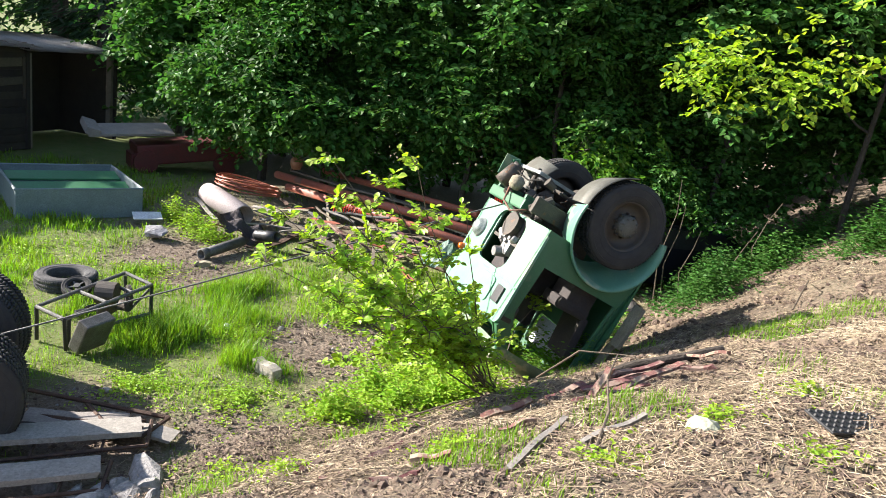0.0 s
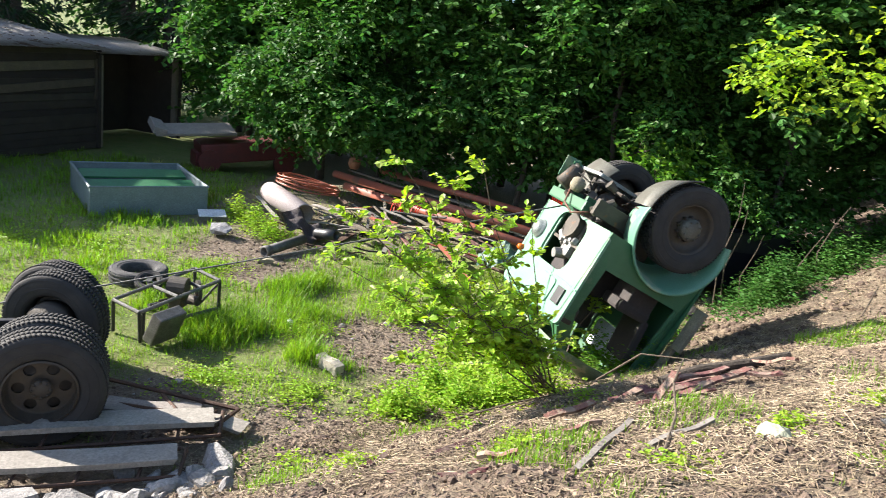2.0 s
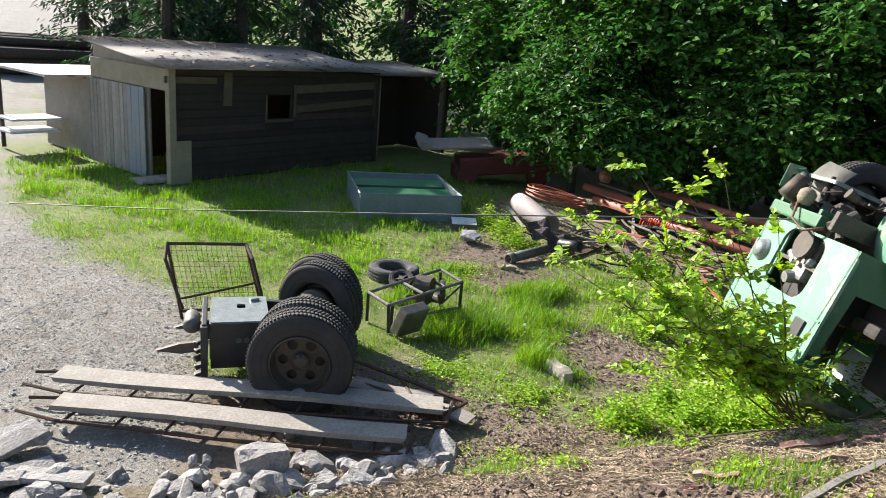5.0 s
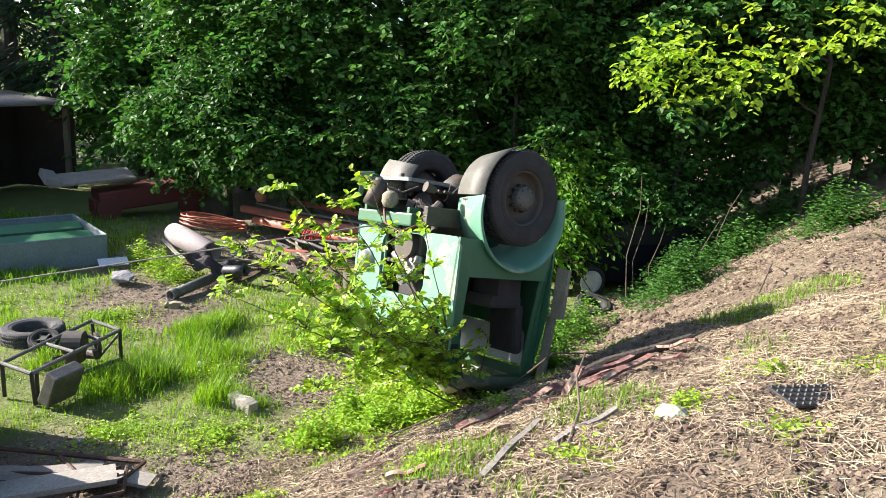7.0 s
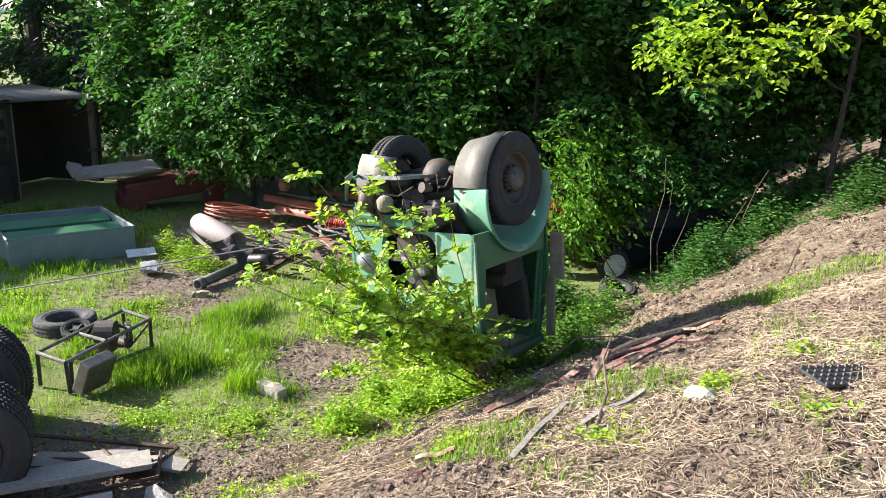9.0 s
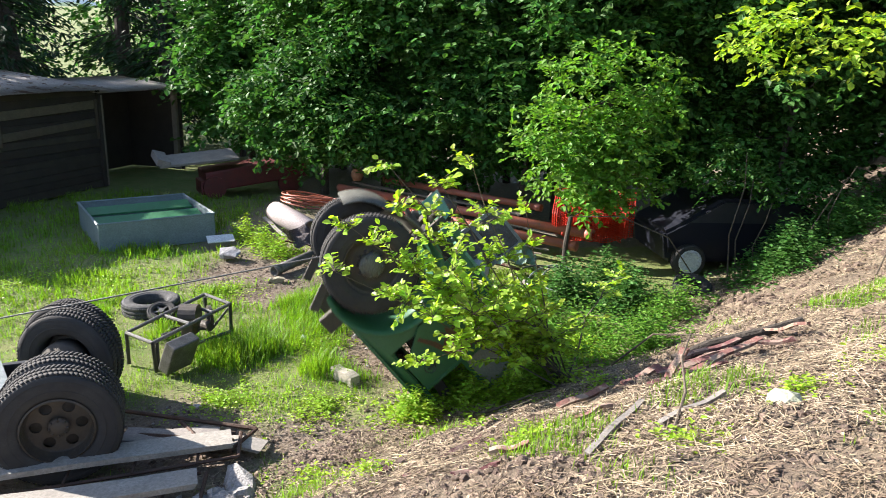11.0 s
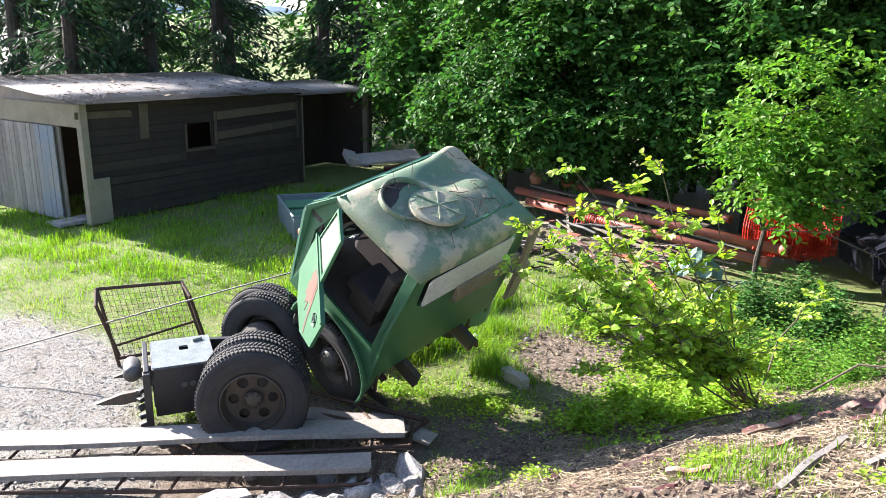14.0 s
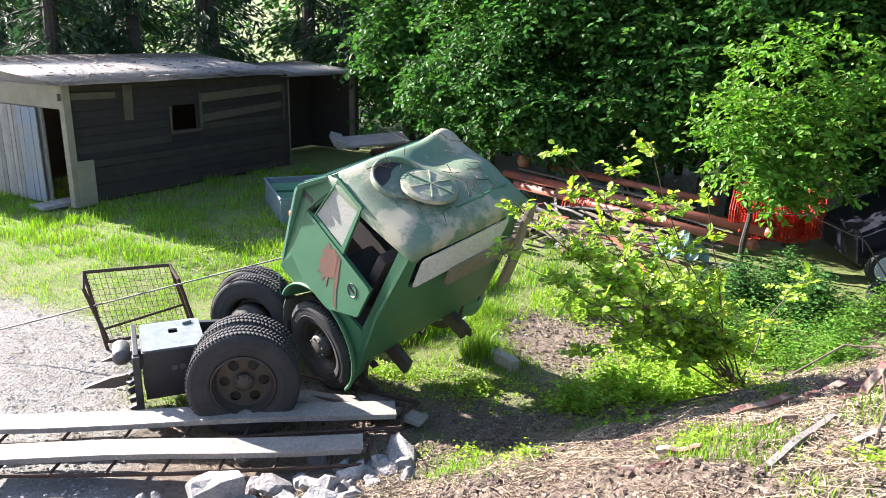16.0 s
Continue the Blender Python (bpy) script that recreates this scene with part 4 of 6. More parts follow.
HEDGE = [(-4.9, 18.4, 7.5), (-3.1, 17.3, 8.0), (-1.2, 17.0, 7.5), (1.0, 16.6, 8.0), (3.2, 16.4, 7.8), (5.6, 16.0, 8.2), (8.2, 16.2, 7.5), (11.0, 17.0, 8.0), (14.0, 17.5, 8.5)]
for i, (x, y, h) in enumerate(HEDGE):
    low = 1.2 if x < 0 else 1.4
    tree(x, y, h, 100 + i, [(0, -0.3, h * 0.75, 1.7, 1.5, 2.0), (0.2, -0.7, h * 0.5, 1.8, 1.5, 1.8), (-0.2, -1.0, low + 1.2, 1.7, 1.2, 1.4)], 640, 35, 0.15)
for i, (x, y, h) in enumerate([(4.9, 13.0, 6.5), (6.9, 12.0, 6.8), (9.0, 11.0, 6.5), (11.2, 9.6, 7.0), (13.0, 7.5, 7.0)]):
    tree(x, y + (0.9 if i < 3 else 0), h, 200 + i, [(0, 0.0, h * 0.76, 1.7, 1.4, 1.5), (0, 0.6, h * 0.55, 1.5, 1.0, 0.8)], 420, 30, 0.15, trunk_r=0.06)
for i in range(11):
    x = -8 + i * 2.6
    tree(x, 21.5 + (i % 3), 9.0, 300 + i, [(0, 0, 5.5, 2.2, 1.6, 3.4), (0, -0.4, 2.6, 2.2, 1.4, 2.2)], 300, 28, 0.22, label="darker tree standing behind the hedge", group="back row trees")
for i, (x, y) in enumerate([(-9.4, 24.4), (-6.7, 20.8)]):
    tree(x, y, 8.5, 340 + i, [(0, 0, 5.2, 1.8, 1.2, 2.6), (0, -0.2, 2.4, 1.6, 1.0, 1.6)], 330, 28, 0.2, label="darker tree standing by the lean-to", group="back row trees")
# leafy shrub behind the cab and the sunlit branch that overhangs the bank
bent_shrub = tree(1.0, 12.7, 3.6, 41, [(-0.1, -0.2, 2.8, 0.9, 0.7, 1.0), (0.4, -0.4, 2.0, 0.85, 0.6, 0.8), (0.8, -0.2, 3.2, 0.9, 0.6, 0.8)], 260, 28, 0.11, LEAFM, "shrub", "sunlit hazel shrub behind the wreck", 0.05, "shrub", "shrubs")
# dense crowns that keep the hollow in shade
for i, (x, y, h) in enumerate([(1.9, 14.6, 7.0), (3.4, 14.9, 7.2), (0.2, 15.2, 7.0)]):
    tree(x, y, h, 240 + i, [(0, 0, h * 0.45, 1.2, 0.8, 1.1), (0, 0, h * 0.68, 1.5, 1.0, 1.3), (0, 0, h * 0.9, 1.5, 1.0, 1.0)], 520, 30, 0.15, trunk_r=0.07)
for i, (x, y, h) in enumerate([(8.4, 14.0, 6.5), (10.4, 12.6, 6.5), (12.4, 10.8, 6.8)]):
    tree(x, y, h, 260 + i, [(0, 0, h * 0.3, 1.6, 0.8, 1.4), (0, 0, h * 0.7, 1.8, 1.0, 1.8)], 420, 30, 0.16, trunk_r=0.07)
Z = height(8.6, 9.3, False)
tree(8.6, 9.3, 5.4, 42, [(-6.2, 0.2, 4.05 - Z, 0.5, 0.5, 0.16), (-5.7, 0.2, 4.25 - Z, 0.7, 0.6, 0.22), (-5.2, 0.1, 4.0 - Z, 0.7, 0.6, 0.34), (-4.6, 0.0, 4.4 - Z, 0.9, 0.7, 0.45), (-3.8, 0.0, 4.75 - Z, 1.0, 0.8, 0.45), (-3.1, 0.2, 4.9 - Z, 1.1, 0.9, 0.6)], 84, 24, 0.10, LEAFB, "hazel", "hazel with sunlit branches hanging over the bank", 0.06, "tree", "shrubs")
# bare climbing stems before the dark hollow
for i, (x, y, h) in enumerate([(3.55, 11.6, 2.2), (3.75, 11.9, 1.7), (3.9, 11.5, 1.2), (4.6, 11.2, 0.9), (5.0, 11.6, 1.3)]):
    bm = bmesh.new()
    z = height(x, y)
    tube(bm, [(x, y, z), (x - 0.08, y, z + h * 0.4), (x + 0.06, y, z + h * 0.75), (x + 0.02 + 0.05 * i, y, z + h)], 0.013, 5, 0.005)
    tagged(part("bare_stem", bm, TWIG, None), "thin bare stem standing before the dark hollow", "stem", "bare stems")

tree(4.4, 14.3, 3.4, 43, [(-1.1, -1.2, 2.0, 1.0, 0.6, 0.5), (0.3, -1.4, 1.7, 1.1, 0.6, 0.5), (1.3, -1.5, 1.5, 0.8, 0.5, 0.5)], 150, 26, 0.10, LEAF, "shrub", "leafy shrub arching over the hidden car", 0.05, "shrub", "shrubs")


def conifer(x, y, h, seed):
    rnd = random.Random(seed)
    z0 = height(x, y, False)
    t = thing("conifer", "tall dark conifer with a bare trunk behind the shed", "tree", Matrix.Translation((x, y, z0)), "conifers")
    bm = bmesh.new()
    tube(bm, [(0, 0, -0.2), (0, 0, h * 0.4), (0.1, 0, h)], 0.36, 10, 0.1)
    places = []
    for k in range(58):
        z = 1.2 + (h - 1.2) * k / 58
        a = rnd.uniform(0, 6.3)
        l = rnd.uniform(1.6, 3.0) * (1 - 0.5 * k / 64)
        d = Vector((math.cos(a), math.sin(a), -0.15))
        pts = [Vector((0, 0, z)) + d * (l * q / 3) - Vector((0, 0, 0.12 * l * (q / 3) ** 2)) for q in range(4)]
        tube(bm, pts, 0.035, 4, 0.012)
        for j in range(60):
            q = rnd.uniform(0.12, 1)
            p = Vector((0, 0, z)) + d * (l * q) - Vector((0, 0, 0.12 * l * q * q)) + Vector((rnd.gauss(0, 0.22), rnd.gauss(0, 0.22), rnd.gauss(-0.1, 0.12)))
            places.append((p, (d + Vector((rnd.gauss(0, 0.6), rnd.gauss(0, 0.6), -0.5))).normalized(), Vector((rnd.gauss(0, 0.5), rnd.gauss(0, 0.5), 1)).normalized(), rnd.uniform(0.22, 0.45), 0.10))
    part("trunk", bm, BARK, t)
    leaf_mesh("needles", places, NEEDLE, t)


for i, (x, y) in enumerate([(-17.7, 20.3), (-18.4, 25.0), (-14.6, 26.5), (-12.2, 25.0), (-9.4, 26.5), (-19.0, 18.3), (-26.5, 28), (-21.5, 30), (-30, 31), (-34, 27), (-38, 33), (-28.5, 24.5), (-24.0, 26.0)]):
    conifer(x, y, 13 if y > 21 else 8.5, 500 + i)


for i, (x, y) in enumerate([(-34, 33), (-29, 35), (-24.5, 33.5), (-20, 35), (-16, 33), (-12, 34), (-8, 32), (-4, 33)]):
    tree(x, y, 7.5, 320 + i, [(0, 0, 2.2, 2.4, 1.2, 2.0), (0.5, 0, 4.6, 2.2, 1.2, 1.6)], 130, 24, 0.26, label="loose tree at the edge of the meadow behind the conifers", group="meadow trees")


def bush():
    rnd = random.Random(77)
    bx, by = 0.72, 7.5
    t = thing("hazel_bush", "young sunlit hazel bush with many thin stems", "bush", Matrix.Translation((bx, by, height(bx, by, False))), "shrubs")
    bm = bmesh.new()
    places = []
    z0 = height(bx, by, False)
    # tips of the stems: x, y, z and how leafy
    stems = [(-1.05, 6.05, 2.78, 5), (-0.33, 6.05, 2.83, 4), (-0.58, 6.13, 2.63, 5), (-1.34, 5.96, 2.26, 8), (-1.2, 6.13, 2.08, 9), (-1.44, 5.88, 1.9, 8), (-0.79, 6.05, 1.94, 9), (-0.46, 5.88, 1.94, 7), (-0.19, 6.13, 2.32, 4), (0.13, 6.22, 2.41, 3), (-0.62, 5.88, 1.52, 9), (-0.25, 5.8, 1.61, 6), (-0.71, 5.8, 1.1, 8), (-0.05, 5.88, 1.48, 4), (-0.97, 6.22, 2.41, 8), (-0.42, 6.13, 1.23, 6), (-0.84, 5.96, 1.61, 9), (1.5, 9.0, 1.1, 3)]
    for i, (tx, ty, tz, leafy) in enumerate(stems):
        s = Vector((rnd.gauss(0, 0.10), rnd.gauss(0, 0.10), 0))
        dz = tz - z0
        e = Vector((tx - bx, ty - by, dz))
        pts = [s + (e - s) * k / 6 + Vector((0, 0, 0.35 * math.sin(math.pi * k / 6) * (dz < 1.6))) + Vector((rnd.gauss(0, 0.02), rnd.gauss(0, 0.02), 0)) for k in range(7)]
        bm = bmesh.new()
        tube(bm, pts, 0.011, 5, 0.003)
        for k in range(2, 7):
            for b in range(leafy):
                d = Vector((rnd.uniform(-1, 1), rnd.uniform(-1, 1), rnd.uniform(-0.1, 0.7))).normalized()
                l = rnd.uniform(0.15, 0.42) * (1.15 - 0.1 * k)
                q = pts[k] + d * l
                tube(bm, [pts[k], (pts[k] + q) / 2 + Vector((0, 0, 0.03)), q], 0.005, 4, 0.002)
                n = int(l / 0.024)
                for j in range(n):
                    p = pts[k] + d * (l * (j + 1) / n)
                    sd = d.cross(Vector((0, 0, 1))) * (1 if j % 2 else -1)
                    ld = (d * 0.6 + sd * 0.8 + Vector((rnd.gauss(0, 0.2), rnd.gauss(0, 0.2), rnd.gauss(-0.1, 0.2)))).normalized()
                    ll = rnd.uniform(0.05, 0.09)
                    places.append((p, ld, Vector((rnd.gauss(-0.55, 0.4), rnd.gauss(-0.35, 0.4), 0.9)).normalized(), ll, ll * 0.7))
        part("stem", bm, TWIG, t)
    leaf_mesh("leaves", places, LEAFB, t)


bush()


# ---- things in the yard ----
def rest(x, y, dz=0.0):
    return height(x, y, False) + dz


def solid(name, label, category, bm, mat, m, group="", smooth=False):
    ob = part(name, bm, mat, None, "", smooth)
    ob.matrix_world = m
    return tagged(ob, label, category, group)


def between(a, b, z=None):
    """A pose at a with x towards b."""
    a, b = Vector(a), Vector(b)
    d = b - a
    return Matrix.Translation(a) @ d.to_track_quat("X", "Z").to_matrix().to_4x4(), d.length


def plank_bm(l, w, h, seed=0):
    bm = bmesh.new()
    rnd = random.Random(seed)
    n = 6
    rings = []
    for i in range(n + 1):
        x = l * i / n
        b = 0.012 * math.sin(i * 1.3 + seed)
        e = rnd.uniform(-0.02, 0.02) if i in (0, n) else 0
        rings.append([bm.verts.new((x + e * s, y * w / 2, z * h / 2 + b)) for s, (y, z) in enumerate(((-1, -1), (1, -1), (1, 1), (-1, 1)))])
    for A, B in zip(rings, rings[1:]):
        for k in range(4):
            bm.faces.new((A[k], A[(k + 1) % 4], B[(k + 1) % 4], B[k]))
    bm.faces.new(rings[0][::-1])
    bm.faces.new(rings[-1])
    return bm


# two plank ramps with steel edging
def ramp(a, b, w, seed):
    m, l = between((a[0], a[1], 0.17), (b[0], b[1], 0.17))
    t = thing("loading_ramp", "long grey plank ramp edged with rusty steel rails", "ramp", m, "plank ramps")
    p = part("plank", plank_bm(l, w, 0.05, seed), WOODG, t)
    p.matrix_local = pose(0, 0, 0.05)
    for y, z in ((-w / 2 - 0.10, -0.02), (w / 2 + 0.03, 0.0)):
        bm = bmesh.new()
        tube(bm, [(-0.30, y * 0.55, z), (0.12, y, z), (l * 0.5, y, z - 0.03), (l + 0.05, y, z)], 0.017, 6)
        part("edge_rail", bm, RUSTY, t)
    n = 7
    for i in range(n):
        bm = bmesh.new()
        tube(bm, [(l * (i + 0.4) / n, -w / 2 - 0.12, -0.02), (l * (i + 0.4) / n + 0.06, w / 2 + 0.03, -0.01)], 0.014, 5)
        part("cross_bar", bm, RUSTY, t)
    bm = bmesh.new()
    tube(bm, [(l + 0.04, -w / 2 - 0.10, -0.02), (l + 0.10, w / 2 + 0.03, 0)], 0.018, 6)
    part("end_bar", bm, RUSTY, t)


ramp((-5.85, 4.22), (-2.47, 5.84), 0.27, 3)
ramp((-5.45, 3.86), (-2.52, 5.15), 0.25, 5)
bm = bmesh.new()
for a, b in (((-3.9, 6.35, 0.12), (-2.36, 6.2, 0.12)), ((-2.36, 6.2, 0.12), (-2.45, 5.75, 0.14)), ((-3.5, 5.95, 0.10), (-2.5, 5.95, 0.12)), ((-3.2, 6.3, 0.10), (-2.7, 5.8, 0.12)), ((-2.75, 6.23, 0.1), (-2.85, 5.8, 0.1))):
    tube(bm, [a, b], 0.022, 6)
solid("welded_grid", "rusty welded steel frame lying on the ground", "grid", bm, RUSTY, Matrix())
for i, (x, y, l, w, rz) in enumerate([(-3.6, 5.9, 0.9, 0.25, 10), (-2.95, 6.0, 0.75, 0.2, -6)]):
    solid("board", "short grey board on the welded grid", "board", plank_bm(l, w, 0.03, 20 + i), WOODG, pose(x, y, 0.10, 0, 0, rz), "loose boards")


def rock_bm(r, seed):
    bm = bmesh.new()
    bmesh.ops.create_icosphere(bm, subdivisions=2, radius=1)
    rnd = random.Random(seed)
    planes = [(Vector((rnd.gauss(0, 1), rnd.gauss(0, 1), rnd.gauss(0, 1))).normalized(), rnd.uniform(0.45, 0.8)) for _ in range(13)]
    sx, sy, sz = rnd.uniform(0.8, 1.3), rnd.uniform(0.7, 1.1), rnd.uniform(0.5, 0.85)
    for v in bm.verts:
        for n, k in planes:
            d = v.co.dot(n)
            if d > k:
                v.co -= n * (d - k)
        v.co = Vector((v.co.x * sx, v.co.y * sy, v.co.z * sz)) * r * (1 + 0.16 * noise.noise(v.co * 3.5 + Vector((seed, 0, 0))))
    return bm


rnd = random.Random(21)
for i in range(110):
    x = -2.0 - 3.4 * rnd.random() ** 1.2
    y = 5.15 + (x + 2.0) * 0.72 - rnd.uniform(-0.15, 0.75)
    r = rnd.choice([0.05, 0.07, 0.09, 0.13, 0.19]) * rnd.uniform(0.8, 1.15)
    solid("concrete_lump", "pale broken lump of concrete rubble", "rubble", rock_bm(r, i), ROCK, pose(x, y, rest(x, y) + r * 0.25, rnd.uniform(-20, 20), rnd.uniform(-20, 20), rnd.uniform(0, 360)), "rubble heap")
r2 = random.Random(415)
for i in range(70):
    k, off = r2.random(), r2.gauss(0, 0.22)
    x, y, r = -3.75 + 1.75 * k + off * 0.6, 3.65 + 1.35 * k - off, r2.choice([0.05, 0.06, 0.08, 0.10, 0.13])
    solid("concrete_lump", "small jagged piece of pale concrete rubble", "rubble", rock_bm(r, 500 + i), ROCK, pose(x, y, rest(x, y) + r * 0.3, r2.uniform(-40, 40), r2.uniform(-40, 40), r2.uniform(0, 360)), "rubble heap")
solid("concrete_lump", "large upright lump of pale broken concrete", "rubble", rock_bm(0.27, 91), ROCK, pose(-3.35, 4.15, 0.2, 60, 10, 30), "rubble heap")
solid("concrete_slab", "dark-edged slab of broken concrete", "slab", rock_bm(0.30, 92), ROCK, pose(-2.2, 5.3, 0.02, 5, 8, 40), "rubble heap")
for i in range(9):
    x, y = -4.3 - rnd.random() * 1.5, 2.5 + rnd.random() * 0.8
    bm = bmesh.new()
    box(bm, rnd.uniform(0.4, 0.8), rnd.uniform(0.1, 0.25), 0.05, None, 0.008)
    solid("concrete_slab", "flat grey strip of broken slab", "slab", bm, ROCK, pose(x, y, rest(x, y) + 0.08 + 0.03 * (i % 3), rnd.uniform(-12, 12), rnd.uniform(-12, 12), rnd.uniform(20, 80)), "slab strips")


# mesh-sided steel cage
def cage():
    t = thing("wire_cage", "rusty steel cage side with wire mesh beside the axle", "cage", pose(-6.28, 6.22, 0, 0, 0, 40))
    W_, H_ = 1.0, 1.02
    lean = 0.16
    P = lambda x, z, o=0.0: (x - lean * z / H_, o, z)
    for nm, pts in (("post", [P(0, 0.0), P(0, H_)]), ("post", [P(W_, 0.0), P(W_ - 0.08, H_)]), ("top_bar", [P(0, H_), P(W_ - 0.08, H_)]), ("mid_bar", [P(0, 0.30), P(W_, 0.52)]), ("bottom_bar", [P(0, 0.14), P(W_, 0.2)]),
                    ("side_bar", [P(0, H_), P(-0.02, H_ - 0.12, -0.22), P(0.06, 0.25, -0.2)]), ("side_bar", [P(W_ - 0.08, H_), P(W_ - 0.02, H_ - 0.1, -0.25), P(W_ + 0.05, 0.05, -0.22)])):
        bm = bmesh.new()
        tube(bm, pts, 0.022 if nm != "mid_bar" else 0.016, 6)
        part(nm, bm, RUSTY, t)
    bm = bmesh.new()
    for i in range(17):
        x = W_ * i / 17 + 0.03
        tube(bm, [P(x, 0.16), P(x, H_)], 0.0028, 3)
    for i in range(12):
        z = 0.18 + (H_ - 0.2) * i / 12
        tube(bm, [P(0, z), P(W_ - 0.06, z)], 0.0028, 3)
    tagged(part("wire_mesh", bm, RUSTY, t), kind="stuff")


cage()

# loose tyre with a small wheel on it
t = thing("loose_tyre", "dusty car tyre lying flat in the grass", "tyre", pose(-5.05, 9.35, 0.12))
part("tyre", tyre_bm(0.40, 0.20), material("dusty_rubber", (0.12, 0.12, 0.115), (0.05, 0.05, 0.05), 7, 0.9, 0, 0.3, 60), t, "", True)
t = thing("small_wheel", "small trolley wheel leaning on the tyre", "wheel", pose(-4.72, 9.0, 0.17, 22, 8, 0))
part("tyre", tyre_bm(0.19, 0.07), RUBBER, t, "", True)
bm = bmesh.new()
for k in range(5):
    box(bm, 0.12, 0.022, 0.015, pose(0, 0, 0, 0, 0, 72 * k) @ pose(0.06, 0, 0.01))
cyl(bm, 0.04, 0.04, 0.06, None, 14)
part("spokes", bm, STEEL, t, "grey spoked rim")


# tubular garden-machine frame
def machine():
    t = thing("machine_frame", "overturned tubular steel machine frame with a small motor", "machine", pose(-4.06, 7.48, 0, 0, 0, 66))
    L, Wd, H = 1.22, 0.46, 0.50
    for nm, pts in (("rail", [(0, 0, H * 0.75), (L, 0.0, H)]), ("rail", [(0, Wd, H * 0.8), (L, Wd, H + 0.04)]), ("cross_tube", [(0, 0, H * 0.75), (0, Wd, H * 0.8)]), ("cross_tube", [(L, 0, H), (L, Wd, H + 0.04)]),
                    ("cross_tube", [(L * 0.45, 0, H * 0.88), (L * 0.45, Wd, H * 0.9)]), ("cross_tube", [(L * 0.75, 0, H * 0.95), (L * 0.75, Wd, H * 0.97)]),
                    ("leg", [(0, 0, H * 0.75), (0.02, 0, 0)]), ("leg", [(0.1, 0.05, H * 0.75), (0.1, 0.06, 0)]), ("leg", [(0, Wd, H * 0.8), (0.0, Wd, 0)]), ("leg", [(L, 0, H), (L, 0, 0)]), ("leg", [(L, Wd, H), (L + 0.03, Wd, 0)]),
                    ("lower_rail", [(0.3, 0.0, 0.16), (L, 0.0, 0.12)]), ("lower_rail", [(0.5, Wd, 0.2), (L, Wd, 0.15)])):
        bm = bmesh.new()
        tube(bm, pts, 0.023, 8)
        part(nm, bm, STEEL if nm != "leg" else BLACKM, t)
    bm = bmesh.new()
    cyl(bm, 0.14, 0.14, 0.22, at(L * 0.62, Wd * 0.5, 0.44, 90, 0, 30), 16)
    lathe(bm, [(0.10, -0.02), (0.15, -0.02), (0.15, 0.02), (0.10, 0.02)], at(L * 0.85, Wd * 0.4, 0.34, 90, 0, 60), 18, closed=True)
    tube(bm, [(L * 0.3, 0.1, 0.4), (L * 0.5, 0.3, 0.3), (L * 0.8, 0.1, 0.2), (L * 1.2, 0.3, 0.3)], 0.018, 6)
    box(bm, 0.2, 0.16, 0.16, at(L * 0.62, Wd * 0.5, 0.27, 0, 0, 20), 0.02)
    cyl(bm, 0.06, 0.06, 0.3, at(L * 0.78, Wd * 0.5, 0.25, 90), 12)
    part("motor", bm, DARK_METAL, t, "dark greasy motor")
    bm = bmesh.new()
    box(bm, 0.40, 0.16, 0.40, at(0.20, -0.20, 0.22, 24, 0, 4), 0.02)
    part("tank", bm, STEEL, t, "grey sheet-metal tank")


machine()
solid("wood_block", "pale sawn block of timber lying on bare soil", "wood", plank_bm(0.36, 0.13, 0.12, 9), material("sawn_block", (0.55, 0.50, 0.41), (0.42, 0.38, 0.31), 5, 0.8, 0, 0.2, 50), pose(-1.95, 7.70, 0.09, 0, 3, -35))
solid("stone", "small white stone in the soil", "stone", rock_bm(0.09, 33), WHITE, pose(-2.62, 8.75, 0.03))
solid("brick", "pale brick lying on the soil", "brick", plank_bm(0.22, 0.11, 0.07, 2), WOODL, pose(-3.9, 11.0, 0.04, 0, 0, 15))


# grey and green container
def tub():
    a, b = Vector((-7.40, 12.04, 0)), Vector((-5.79, 13.39, 0))
    m, l = between(a, b)
    t = thing("steel_tub", "grey open steel tub with green boards inside", "container", m)
    D, H = 2.2, 0.54
    for nm, bx in (("side", (l, 0.03, H, l / 2, 0, H / 2)), ("side", (l, 0.03, H, l / 2, D, H / 2)), ("end", (0.03, D, H, 0.015, D / 2, H / 2)), ("end", (0.03, D, H, l - 0.015, D / 2, H / 2)), ("base", (l, D, 0.03, l / 2, D / 2, 0.03))):
        bm = bmesh.new()
        box(bm, *bx[:3], at(*bx[3:]), 0.006)
        part(nm, bm, TUBM, t)
    bm = bmesh.new()
    for pts in ([(0, 0, H), (l, 0, H)], [(0, D, H), (l, D, H)], [(0, 0, H), (0, D, H)], [(l, 0, H), (l, D, H)]):
        tube(bm, pts, 0.025, 6)
    part("rim", bm, TUBM, t)
    for k in range(2):
        bm = bmesh.new()
        box(bm, l * 0.94, 0.42, 0.04, at(l / 2, 0.75 + 0.75 * k, 0.42 + 0.05 * k, 10), 0.005)
        part("green_board", bm, TUBG, t, "bright green board laid inside")


tub()
bm = bmesh.new()
box(bm, 0.5, 0.25, 0.02, None, 0.004)
solid("white_board", "small white board lying in the grass", "board", bm, WHITE, pose(-5.5, 12.95, 0.16, 18, 0, 32), "loose boards")
bm = rock_bm(0.24, 55)
solid("rag_heap", "crumpled black and white rag heap", "rags", bm, material("rag_cloth", (0.05, 0.05, 0.055), (0.35, 0.35, 0.36), 9, 0.9, 0, 0.6, 30), pose(-5.0, 12.1, 0.12))


